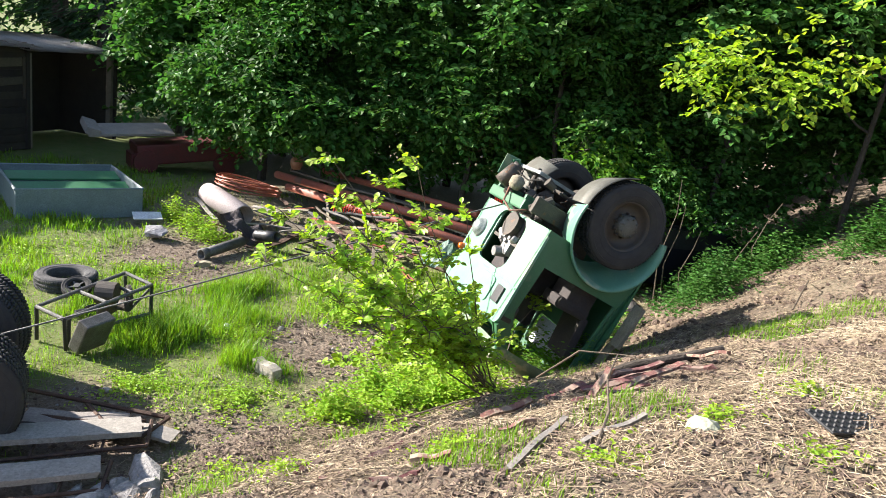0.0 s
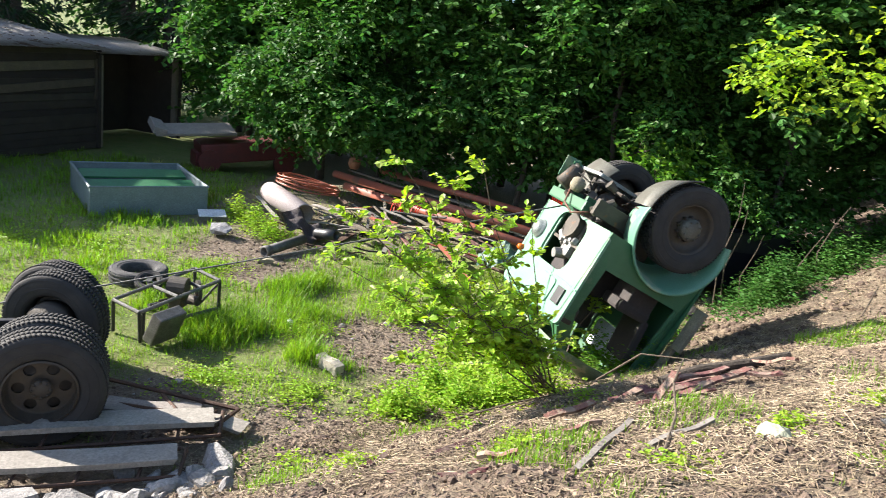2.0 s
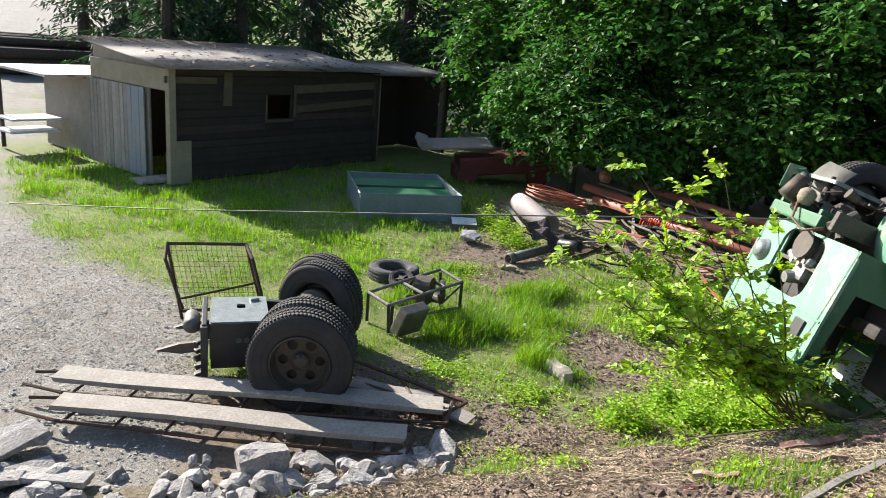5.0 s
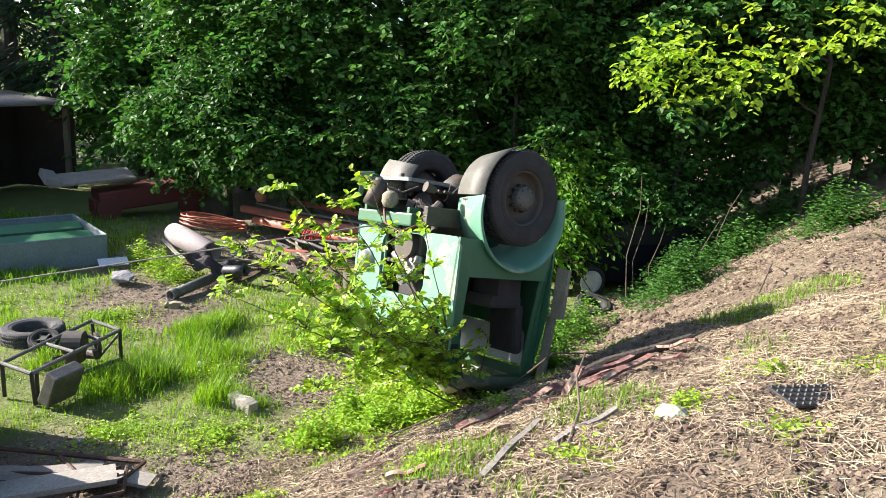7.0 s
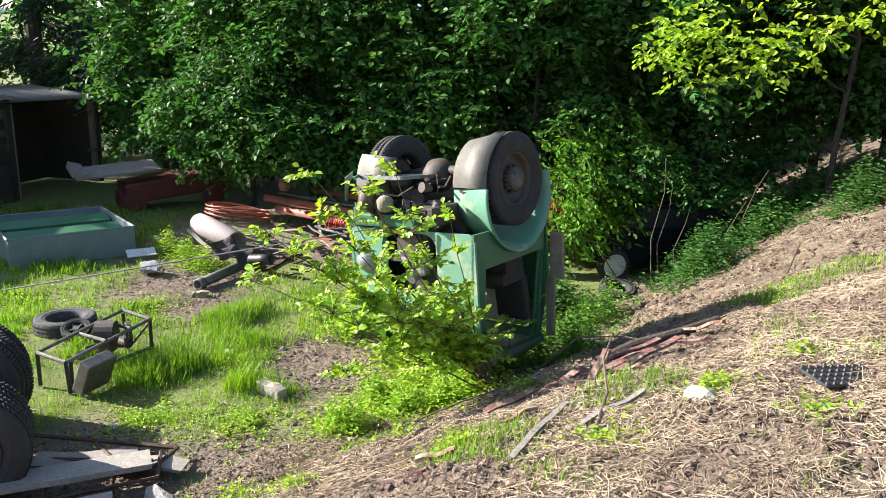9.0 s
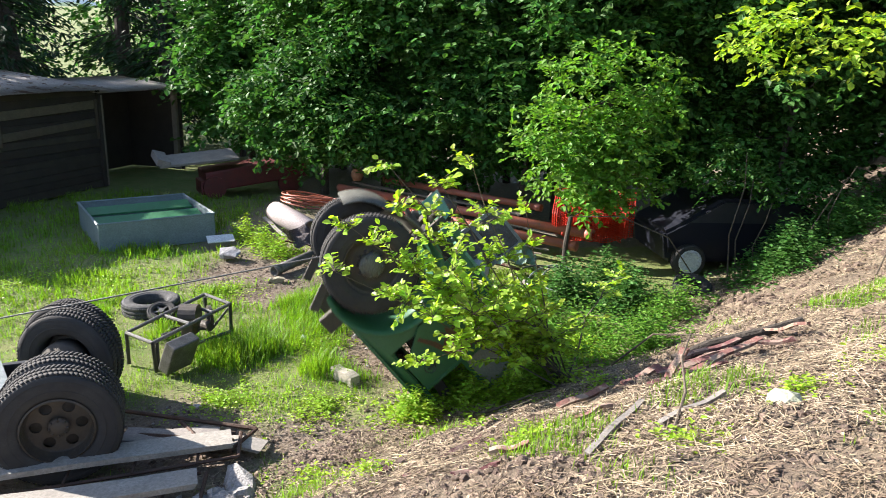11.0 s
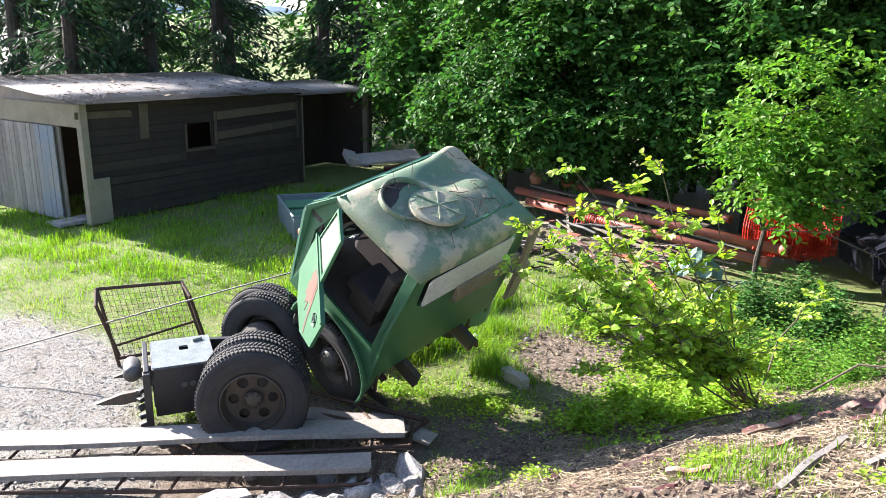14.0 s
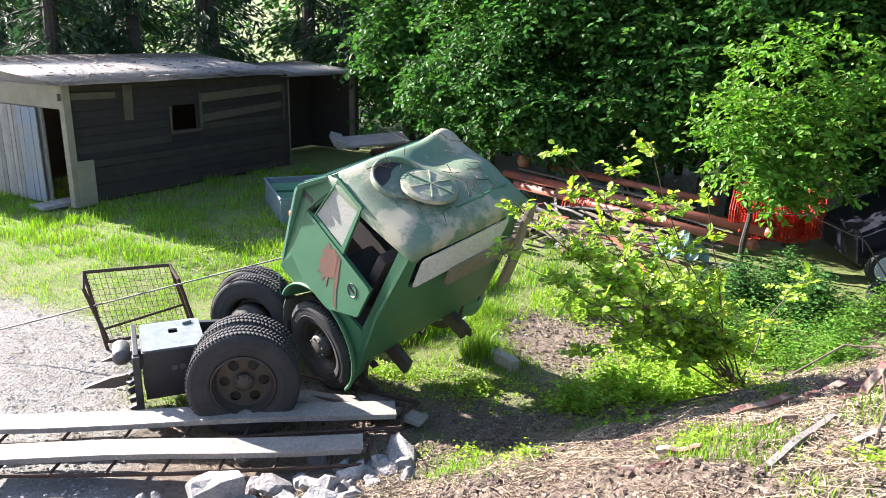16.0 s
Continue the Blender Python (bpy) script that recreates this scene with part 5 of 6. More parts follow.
# pile of pipes, hoses and sheets
def pipe(a, b, r, mat, label, group="scrap pile"):
    m, l = between(a, b)
    bm = bmesh.new()
    lathe(bm, [(r, 0), (r, l), (r * 0.86, l), (r * 0.86, 0)], pose(0, 0, 0, 0, 90), 18, closed=True)
    lathe(bm, [(r, l - 0.14), (r * 1.14, l - 0.12), (r * 1.14, l), (r, l)], pose(0, 0, 0, 0, 90), 18)
    solid("pipe", label, "pipe", bm, mat, m, group, True)


pipe((-4.0, 16.3, 0.62), (1.5, 12.9, 0.62), 0.085, ORPIPE, "long orange plastic drain pipe on the scrap pile")
pipe((-3.6, 15.7, 0.50), (1.2, 12.7, 0.44), 0.08, ORPIPE, "long orange plastic drain pipe on the scrap pile")
pipe((-3.0, 16.6, 0.80), (0.6, 14.3, 0.78), 0.07, ORPIPE, "faded orange drain pipe lying across the pile")
pipe((-3.5, 12.2, 0.16), (-3.9, 11.3, 0.10), 0.085, STEEL, "grey cement pipe end on the soil")
for i, (a, b, w) in enumerate([((-3.7, 16.5, 0.72), (0.2, 14.0, 0.70), 0.12), ((-2.2, 15.2, 0.6), (0.9, 13.3, 0.5), 0.1), ((-3.0, 13.3, 0.35), (-1.6, 12.4, 0.1), 0.14), ((-2.2, 13.4, 0.4), (-1.2, 12.0, 0.08), 0.07), ((-2.6, 13.8, 0.4), (-1.9, 12.3, 0.06), 0.05), ((-1.4, 14.2, 0.4), (0.2, 12.6, 0.2), 0.09)]):
    m, l = between(a, b)
    solid("lath", "pale wooden lath in the scrap pile", "wood", plank_bm(l, w, 0.04, 40 + i), WOODL if i < 3 else WOODR, m, "scrap pile")
bm = bmesh.new()
tube(bm, [((0.52 + 0.05 * math.sin(a * 0.37)) * math.cos(a) * 1.15, (0.52 + 0.05 * math.sin(a * 0.37)) * math.sin(a), 0.0035 * a + 0.02 * math.sin(2.3 * a)) for a in (2 * math.pi * i / 28 for i in range(9 * 28))], 0.016, 6)
solid("hose_coil", "coil of reddish plastic hose on the scrap pile", "hose", bm, material("red_hose", (0.42, 0.12, 0.06), (0.3, 0.09, 0.05), 6, 0.45, 0, 0, 30), pose(-4.1, 14.4, 0.58, -8, 6), "scrap pile", True)
bm = bmesh.new()
lathe(bm, [(0.001, 0), (0.10, 0), (0.15, 0.12), (0.13, 0.22), (0.09, 0.25), (0.11, 0.27), (0.08, 0.27), (0.07, 0.2)], None, 24)
solid("clay_jar", "round terracotta jar on the scrap pile", "jar", bm, material("terracotta", (0.42, 0.20, 0.11), (0.33, 0.16, 0.09), 8, 0.8, 0, 0.2, 40), pose(-3.55, 16.2, 0.82), "scrap pile", True)
bm = bmesh.new()
lathe(bm, [(0.20, 0), (0.22, 0.4), (0.21, 1.5), (0.19, 1.52), (0.20, 0.4), (0.18, 0)], pose(0, 0, 0, 0, 90), 24, 20, 330, True)
m, _ = between((-4.9, 14.4, 0.42), (-3.2, 12.7, 0.25))
solid("rolled_sheet", "rolled grey-pink floor covering on the scrap pile", "roll", bm, material("lino_roll", (0.42, 0.36, 0.34), (0.34, 0.29, 0.28), 4, 0.7, 0, 0.1, 40), m, "scrap pile", True)
bm = bmesh.new()
n = 12
g = [[bm.verts.new((0.9 * i / n, 0.6 * j / n, 0.12 * math.sin(i * 0.9) * math.cos(j * 0.5) - 0.15 * (i / n) ** 2)) for j in range(n + 1)] for i in range(n + 1)]
for i in range(n):
    for j in range(n):
        bm.faces.new((g[i][j], g[i + 1][j], g[i + 1][j + 1], g[i][j + 1]))
bmesh.ops.solidify(bm, geom=bm.faces[:], thickness=0.012)
solid("mesh_mat", "crumpled grey perforated mat", "mat", bm, material("grey_mat", (0.22, 0.19, 0.19), (0.12, 0.10, 0.10), 40, 0.8, 0, 0.5, 90), pose(-4.2, 12.6, 0.42, 0, 14, -20), "scrap pile", True)
bm = bmesh.new()
lathe(bm, [(0.09, 0), (0.10, 0.05), (0.09, 0.1), (0.10, 0.15), (0.09, 0.2), (0.10, 0.25), (0.09, 0.5), (0.07, 0.5), (0.07, 0)], None, 18, closed=True)
solid("black_pipe", "short black ribbed pipe", "pipe", bm, BLACKM, pose(-3.35, 12.5, 0.22, 80, 0, 60), "scrap pile", True)
# fencing net, tarp and hoses at the far end of the pile
bm = bmesh.new()
for layer in range(3):
    fold = lambda u, v: (1.25 * u - 0.1 * layer, 0.16 * math.sin(9 * u + 2 * layer) + 0.10 * math.sin(7 * v + layer) + 0.1 * layer, 0.80 * v + 0.08 * math.sin(8 * u + layer))
    for i in range(30):
        tube(bm, [fold(i / 29, j / 8) for j in range(9)], 0.010, 3)
    for j in range(20):
        tube(bm, [fold(i / 10, j / 19) for i in range(11)], 0.010, 3)
solid("safety_net", "crumpled bright red plastic safety fence", "net", bm, material("net_red", (0.65, 0.05, 0.02), (0.5, 0.04, 0.02), 8, 0.5, 0, 0, 30, through_light=0.3), pose(0.95, 13.1, 0.55, -15, 0, -10), "scrap pile")
bm = bmesh.new()
for i in range(12):
    x = 0.05 * i
    tube(bm, [(x, 0.04 * math.sin(i), 0.03), (x + 0.02, 0.1 * math.sin(i), 0.14), (x + 0.05, 0.1, 0.22)], 0.012, 3)
solid("safety_net", "small heap of red plastic fence on the pipes", "net", bm, bpy.data.materials["net_red"], pose(-2.3, 14.2, 0.42), "scrap pile")
bm = bmesh.new()
n = 10
g = [[bm.verts.new((0.85 * (i / n - 0.5), 0.7 * (j / n - 0.5), 0.42 * math.exp(-3 * ((i / n - 0.5) ** 2 + (j / n - 0.5) ** 2) * 2) + 0.05 * math.sin(i * 1.7 + j))) for j in range(n + 1)] for i in range(n + 1)]
for i in range(n):
    for j in range(n):
        bm.faces.new((g[i][j], g[i + 1][j], g[i + 1][j + 1], g[i][j + 1]))
bmesh.ops.solidify(bm, geom=bm.faces[:], thickness=0.01)
solid("tarp", "wrinkled pale green tarpaulin over scrap", "tarpaulin", bm, material("tarp_green", (0.16, 0.34, 0.24), (0.30, 0.42, 0.34), 6, 0.5, 0, 0.2, 30), pose(0.05, 12.1, 0.28), "scrap pile")
for k in range(3):
    bm = bmesh.new()
    tube(bm, [(0.42 * math.cos(a), 0.42 * math.sin(a) * 0.6, 0.2 + 0.16 * math.sin(a + k)) for a in (0.25 * i for i in range(22))], 0.014, 6)
    solid("hose", "loop of grey garden hose in the weeds", "hose", bm, LAMP if k else BLACKM, pose(0.55 + 0.1 * k, 11.1 + 0.1 * k, 0.08, 12 * k, 8, 40 * k), "scrap pile", True)
# tilted board on a red machine by the lean-to
bm = bmesh.new()
box(bm, 1.9, 0.9, 0.06, None, 0.01)
box(bm, 0.3, 0.9, 0.16, at(-0.85, 0, 0.08, 0, 20), 0.01)
solid("tilted_panel", "pale weathered panel leaning on a red machine", "panel", bm, WOODG, pose(-7.9, 17.4, 0.98, 8, -4, 35))
bm = bmesh.new()
box(bm, 2.6, 1.0, 0.5, at(0.5, 0, 0.55, 0, -6), 0.05)
box(bm, 0.6, 0.7, 0.35, at(-0.6, 0, 0.25), 0.03)
for x in (-0.6, 1.3):
    cyl(bm, 0.28, 0.28, 0.12, at(x, -0.5, 0.28, 90), 18)
solid("red_trailer", "dark red farm implement in deep shade", "machine", bm, material("dark_red", (0.16, 0.02, 0.018), (0.10, 0.02, 0.015), 4, 0.6, 0, 0.1, 40), pose(-7.2, 18.0, 0.0, 0, 0, 35))


# small dark car in the hollow
def car():
    t = thing("car", "blue car half hidden in the hollow, its shade put into a near-black body", "car", pose(3.85, 12.87, 0, 0, 0, 12))
    bm = bmesh.new()
    side = [(-1.1, 0.25), (2.6, 0.25), (2.7, 0.75), (1.9, 0.88), (1.3, 1.35), (-0.2, 1.4), (-0.9, 0.95), (-1.2, 0.8)]
    plate(bm, side, [], 1.55, pose(0, 0, 0, 90))
    bmesh.ops.bevel(bm, geom=bm.edges[:], offset=0.06, segments=2, affect="EDGES")
    # blue lowered almost to black for the shade of the hollow
    part("body", bm, material("car_shade_blue", (0.006, 0.008, 0.016), (0.008, 0.01, 0.02), 4, 0.5, 0.2, 0, 40), t)
    for x in (-0.72, 1.9):
        w = part("wheel", tyre_bm(0.30, 0.18), RUBBER, t, "", True)
        w.matrix_local = pose(x, -0.02, 0.30, 90)
        bm = bmesh.new()
        lathe(bm, [(0.21, 0.10), (0.19, 0.11), (0.15, 0.08), (0.06, 0.10), (0.001, 0.10)], None, 28)
        for k in range(12):
            a = math.pi * k / 6
            cyl(bm, 0.02, 0.02, 0.03, Matrix.Translation((0.165 * math.cos(a), 0.165 * math.sin(a), 0.10)), 6)
        part("rim", bm, WHITE, w, "silver steel rim", True)
    bm = bmesh.new()
    plate(bm, [(-0.75, 0.98), (-0.15, 1.33), (1.2, 1.28), (1.65, 0.95)], [], 0.02, pose(0, -0.014, 0, 90))
    part("window", bm, BLACKM, t)


car()
t = thing("loose_tyre", "old tyre lying in the hollow", "tyre", pose(3.0, 11.6, rest(3.0, 11.6) + 0.1, 15, 5))
part("tyre", tyre_bm(0.31, 0.18), RUBBER, t, "", True)

# ---- the bank: broken red boards, stones, sticks ----
for i, (x0, y0, x1, y1, w, lift) in enumerate([(-0.75, 4.35, -0.15, 4.75, 0.10, 0), (-0.55, 4.5, 0.05, 5.0, 0.09, 0), (0.05, 4.75, 0.5, 5.25, 0.09, 0), (0.35, 5.1, 0.95, 5.5, 0.10, 0), (0.1, 4.2, -0.45, 4.15, 0.12, 0),
                                               (0.9, 5.5, 1.6, 5.8, 0.12, 0.02), (1.2, 5.55, 2.2, 5.95, 0.13, 0.03), (1.4, 5.35, 2.3, 5.65, 0.12, 0.02), (1.35, 5.75, 2.5, 6.1, 0.10, 0.06), (1.9, 5.75, 2.6, 5.7, 0.11, 0.05),
                                               (1.25, 5.2, 1.9, 5.35, 0.09, 0), (2.2, 6.1, 2.55, 5.75, 0.09, 0.10), (0.45, 4.55, 1.0, 4.8, 0.08, 0), (1.5, 6.0, 2.4, 6.25, 0.09, 0.02), (-1.0, 4.6, -0.7, 4.95, 0.07, 0), (1.0, 5.0, 1.5, 5.3, 0.07, 0), (-0.1, 3.9, -0.6, 4.2, 0.10, 0)]):
    m, l = between((x0, y0, height(x0, y0) + 0.045 + lift), (x1, y1, height(x1, y1) + 0.045 + lift * 1.6))
    solid("red_board", "broken board with flaking dull red paint", "board", plank_bm(l * (0.45 + 0.1 * (i % 4)), w * 0.55, 0.025, 60 + i), WOODR, pose(0.12, 0.15, -0.02) @ m @ pose(0, 0, 0, (i * 37) % 40 - 20, 0, (i * 53) % 34 - 17), "broken red boards")
m, l = between((1.28, 5.25, height(1.28, 5.25)), (1.46, 5.42, 1.62))
solid("red_board", "upright broken red board stuck in the bank", "board", plank_bm(0.38, 0.06, 0.03, 99), WOODR, pose(1.25, 5.25, height(1.25, 5.25), 0, -48, 45), "broken red boards")
for i, (x0, y0, x1, y1, r) in enumerate([(0.55, 3.9, 1.0, 4.75, 0.02), (1.0, 4.15, 1.5, 4.6, 0.017)]):
    m, l = between((x0, y0, height(x0, y0) + 0.05), (x1, y1, height(x1, y1) + 0.05))
    solid("grey_stake", "weathered grey wooden stake on the bank", "stake", plank_bm(l, r * 2, r * 1.5, 80 + i), WOODG, m, "stakes")
m, l = between((1.55, 6.25, height(1.55, 6.25) + 0.06), (2.7, 6.5, height(2.7, 6.5) + 0.08))
bm = bmesh.new()
tube(bm, [(0, 0, 0), (l * 0.3, 0.03, 0.03), (l * 0.7, -0.02, 0.02), (l, 0, 0)], 0.055, 10, 0.04)
solid("rotten_log", "crumbling dark rotten log on the bank", "log", bm, BARK, m)
solid("pale_stone", "pale white-green stone on the bank", "stone", rock_bm(0.14, 71), material("pale_stone", (0.42, 0.41, 0.32), (0.32, 0.35, 0.23), 8, 0.9, 0, 0.5, 40), pose(1.72, 4.15, height(1.72, 4.15) + 0.05))
bm = bmesh.new()
box(bm, 0.46, 0.24, 0.015, None, 0.003)
for i in range(9):
    for j in range(5):
        cyl(bm, 0.014, 0.008, 0.02, at(-0.21 + 0.052 * i, -0.10 + 0.05 * j, 0.012), 6)
solid("dimpled_sheet", "black dimpled drainage sheet scrap on the bank", "sheet", bm, BLACKM, pose(2.45, 3.95, height(2.45, 3.95) + 0.06, 4, 3, 15))
for i, pts in enumerate([[(1.15, 7.2, 0.1), (1.5, 7.0, 0.28), (1.9, 6.8, 0.22), (2.15, 6.6, 0.03)], [(1.05, 4.0, 0.04), (1.25, 4.6, 0.1), (1.3, 5.0, 0.22), (1.42, 5.3, 0.4)], [(-0.4, 6.6, 0.03), (0.3, 6.75, 0.08), (0.9, 6.9, 0.05)], 
                         [(4.2, 8.4, 0.05), (4.6, 9.0, 0.25), (4.7, 9.4, 0.2)], [(3.0, 11.8, 0.3), (2.5, 11.4, 1.0), (1.7, 11.2, 1.35), (0.9, 11.2, 1.3)], [(1.0, 9.8, 0.03), (1.8, 9.9, 0.1), (2.4, 10.2, 0.15)]]):
    bm = bmesh.new()
    tube(bm, [(x, y, height(x, y) + z) for x, y, z in pts], 0.012, 6, 0.006)
    solid("branch", "bare bent branch lying on the bank", "branch", bm, TWIG, Matrix(), "fallen branches")
# hut and log stack beyond the shed
def hut():
    t = thing("hut", "small open boarded hut with a pale sheet roof", "hut", pose(-15.4, 12.5, 0.05, 0, 0, 78.5))
    for nm, bx, m in (("wall", (0.06, 2.4, 1.9, -0.1, 1.2, 0.95), WOODG), ("wall", (0.9, 0.06, 1.9, 0.3, 0.0, 0.95), WOODD), ("wall", (2.0, 0.06, 1.9, 0.9, 2.4, 0.95), WOODD), ("shelf", (1.2, 0.9, 0.05, -0.9, 1.6, 0.8), WHITE), ("shelf", (1.2, 0.9, 0.05, -0.95, 1.6, 0.5), WHITE), ("roof", (2.6, 2.9, 0.06, 0.0, 1.2, 2.0), SHEET), ("post", (0.08, 0.08, 2.0, -1.3, 2.2, 1.0), WOODD)):
        bm = bmesh.new()
        box(bm, *bx[:3], at(*bx[3:]), 0.006)
        part(nm, bm, m, t)


hut()
rnd = random.Random(5)
for i in range(26):
    r = rnd.uniform(0.17, 0.26)
    k, layer = i % 7, i // 7
    x, y = -37.0 + k * 0.52 + 0.26 * layer, 26.2 - k * 0.28
    bm = bmesh.new()
    cyl(bm, r, r * 0.92, rnd.uniform(4.2, 5.0), pose(0, 0, 0, 0, 90), 12)
    cyl(bm, r * 0.8, r * 0.8, 5.02, pose(0, 0, 0, 0, 90), 12)
    solid("timber_log", "long felled log with a pale sawn end in a stack", "log", bm, BARK, pose(x, y, rest(x, y) + 0.25 + 0.42 * layer, 0, 0, 66), "log stack")


# ---- ground cover ----
def blades(name, n, region, pick, h0, h1, w, mat, label, seed, lie=0.35):
    rs = np.random.RandomState(seed)
    co, fa = [], []
    x0, y0, x1, y1 = region
    while len(fa) < n:
        x, y = rs.uniform(x0, x1), rs.uniform(y0, y1)
        k = pick(x, y)
        if rs.rand() > k:
            continue
        z = height(x, y) - 0.01
        for q in range(3):
            a = rs.uniform(0, 6.283)
            px, py = x + rs.normal(0, 0.035), y + rs.normal(0, 0.035)
            h = rs.uniform(h0, h1) * (0.5 + 0.5 * k)
            ln = rs.uniform(0.1, lie + 0.4) * h
            dx, dy = math.cos(a), math.sin(a)
            sx, sy = -dy * w * 0.5, dx * w * 0.5
            i = len(co)
            co += [(px - sx, py - sy, z), (px + sx, py + sy, z), (px + dx * ln * 0.4 + sx * 0.7, py + dy * ln * 0.4 + sy * 0.7, z + h * 0.6),
                   (px + dx * ln * 0.4 - sx * 0.7, py + dy * ln * 0.4 - sy * 0.7, z + h * 0.6), (px + dx * ln, py + dy * ln, z + h)]
            fa += [(i, i + 1, i + 2, i + 3), (i + 3, i + 2, i + 4)]
    me = bpy.data.meshes.new(name)
    me.from_pydata(co, [], fa)
    me.materials.append(mat)
    return tagged(new(name, me), label, name.replace("_", " "), kind="stuff")


def lawn(x, y):
    g, r, s = cover(x, y)
    return max(0.0, g * (1 - r)) * (0.35 + 0.65 * step(-0.25, 0.35, noise.noise((x * 1.1, y * 1.1, 1)))) * (1 if s < 0.3 else 0.2)


blades("grass", 96000, (-14.5, 5.0, 1.0, 12.5), lawn, 0.03, 0.13, 0.008, GRASSM, "sunlit uneven grass of the yard", 1)
blades("grass", 42000, (-16.5, 9.0, -1.0, 17.5), lawn, 0.08, 0.24, 0.016, GRASSM, "longer grass before the shed", 2)
blades("tall_grass", 12000, (-4.6, 7.6, -0.2, 10.8), lambda x, y: lawn(x, y) * step(0.05, 0.3, noise.noise((x * 0.8 + 3, y * 0.8, 7)) + 0.35 * math.exp(-((x + 2.9) ** 2 + (y - 8.6) ** 2) * 1.5)), 0.16, 0.38, 0.010, GRASSM, "tufts of tall bright grass", 3)
blades("bank_grass", 14000, (-2.5, 2.8, 5.5, 8.5), lambda x, y: 0.9 * step(0.12, 0.42, noise.noise((x * 1.0, y * 1.0, 12))) if toe_distance(x, y) > -0.3 else 0, 0.05, 0.16, 0.008, GRASSM, "sparse green shoots on the bank", 4)


def straw(name, n, region, mat, l0, l1, w, seed, pick, label, lift=0.03):
    rs = np.random.RandomState(seed)
    co, fa = [], []
    x0, y0, x1, y1 = region
    while len(fa) < n:
        x, y = rs.uniform(x0, x1), rs.uniform(y0, y1)
        if rs.rand() > pick(x, y):
            continue
        a, l = rs.uniform(0, 6.283), l0 + (l1 - l0) * rs.rand() ** 2
        dx, dy = math.cos(a) * l / 2, math.sin(a) * l / 2
        za, zb = height(x - dx, y - dy) + rs.uniform(0, lift), height(x + dx, y + dy) + rs.uniform(0, lift)
        sx, sy, up = -math.sin(a) * w / 2, math.cos(a) * w / 2, w * 0.5
        i = len(co)
        co += [(x - dx - sx, y - dy - sy, za), (x - dx + sx, y - dy + sy, za), (x + dx + sx, y + dy + sy, zb), (x + dx - sx, y + dy - sy, zb), (x - dx, y - dy, za + up), (x + dx, y + dy, zb + up)]
        fa += [(i, i + 4, i + 5, i + 3), (i + 1, i + 2, i + 5, i + 4)]
    me = bpy.data.meshes.new(name)
    me.from_pydata(co, [], fa)
    me.materials.append(mat)
    return tagged(new(name, me), label, "straw", kind="stuff")


def on_bank(x, y):
    patch = step(-0.25, 0.25, noise.noise((x * 0.9, y * 0.9, 6)) + 0.4 * noise.noise((x * 2.7, y * 2.7, 8)))
    return step(-0.6, 0.3, toe_distance(x, y)) * (0.12 + 0.88 * patch)


straw("dry_stalks", 130000, (-3.0, 2.6, 7.0, 8.0), STRAW, 0.025, 0.12, 0.0055, 5, on_bank, "dry straw-coloured stalks strewn over the bank", 0.05)
straw("dry_stalks", 3600, (-3.0, 2.6, 7.0, 8.0), STRAW, 0.10, 0.34, 0.005, 15, on_bank, "long dry stalks strewn over the bank", 0.09)
straw("dry_stalks", 30000, (1.5, 6.0, 10.0, 13.0), STRAW, 0.03, 0.18, 0.005, 16, on_bank, "dry stalks and twigs on the upper bank", 0.05)
straw("dry_stalks", 26000, (-8.0, 4.5, 1.0, 13.0), STRAW, 0.03, 0.16, 0.005, 6, lambda x, y: 0.3 + 0.7 * (1 - cover(x, y)[0]), "dry stalks scattered in the yard")


def litter(n, region, pick, seed, size, mat, label, name, up=0.25):
    r = random.Random(seed)
    places = []
    x0, y0, x1, y1 = region
    while len(places) < n:
        x, y = r.uniform(x0, x1), r.uniform(y0, y1)
        if r.random() > pick(x, y):
            continue
        a = r.uniform(0, 6.3)
        l = size * r.uniform(0.5, 1.3)
        places.append((Vector((x, y, height(x, y) + r.uniform(0.005, 0.03))), Vector((math.cos(a), math.sin(a), r.uniform(-0.1, up))).normalized(), Vector((r.gauss(0, 0.35), r.gauss(0, 0.35), 1)).normalized(), l, l * 0.6))
    leaf_mesh(name, places, mat, None, "stuff", label, "leaf litter")


bank = lambda x, y: (0.3 + 0.6 * step(-0.1, 0.3, noise.noise((x * 1.1, y * 1.1, 21)))) if toe_distance(x, y) > -0.4 else 0.0
litter(34000, (-2.5, 2.8, 7.5, 8), bank, 7, 0.036, LITTER, "brown dead leaves and chips on the bank", "leaf_litter")
litter(16000, (1.5, 6, 10, 13), bank, 17, 0.045, LITTER, "brown dead leaves on the upper bank", "leaf_litter")
litter(5000, (-2.5, 2.8, 7.5, 9), bank, 18, 0.022, STRAW, "pale wood chips on the bank", "wood_chips")
litter(6000, (-5.5, 5.2, 1.2, 13), lambda x, y: max(0.03, 1 - cover(x, y)[0] - cover(x, y)[1]), 8, 0.035, LITTER, "dead leaves and chips on bare soil", "leaf_litter")

litter(9000, (-12.0, 1.6, -3.4, 9.0), lambda x, y: cover(x, y)[1], 19, 0.035, ROCK, "loose grey gravel chips on the track", "gravel_chips")


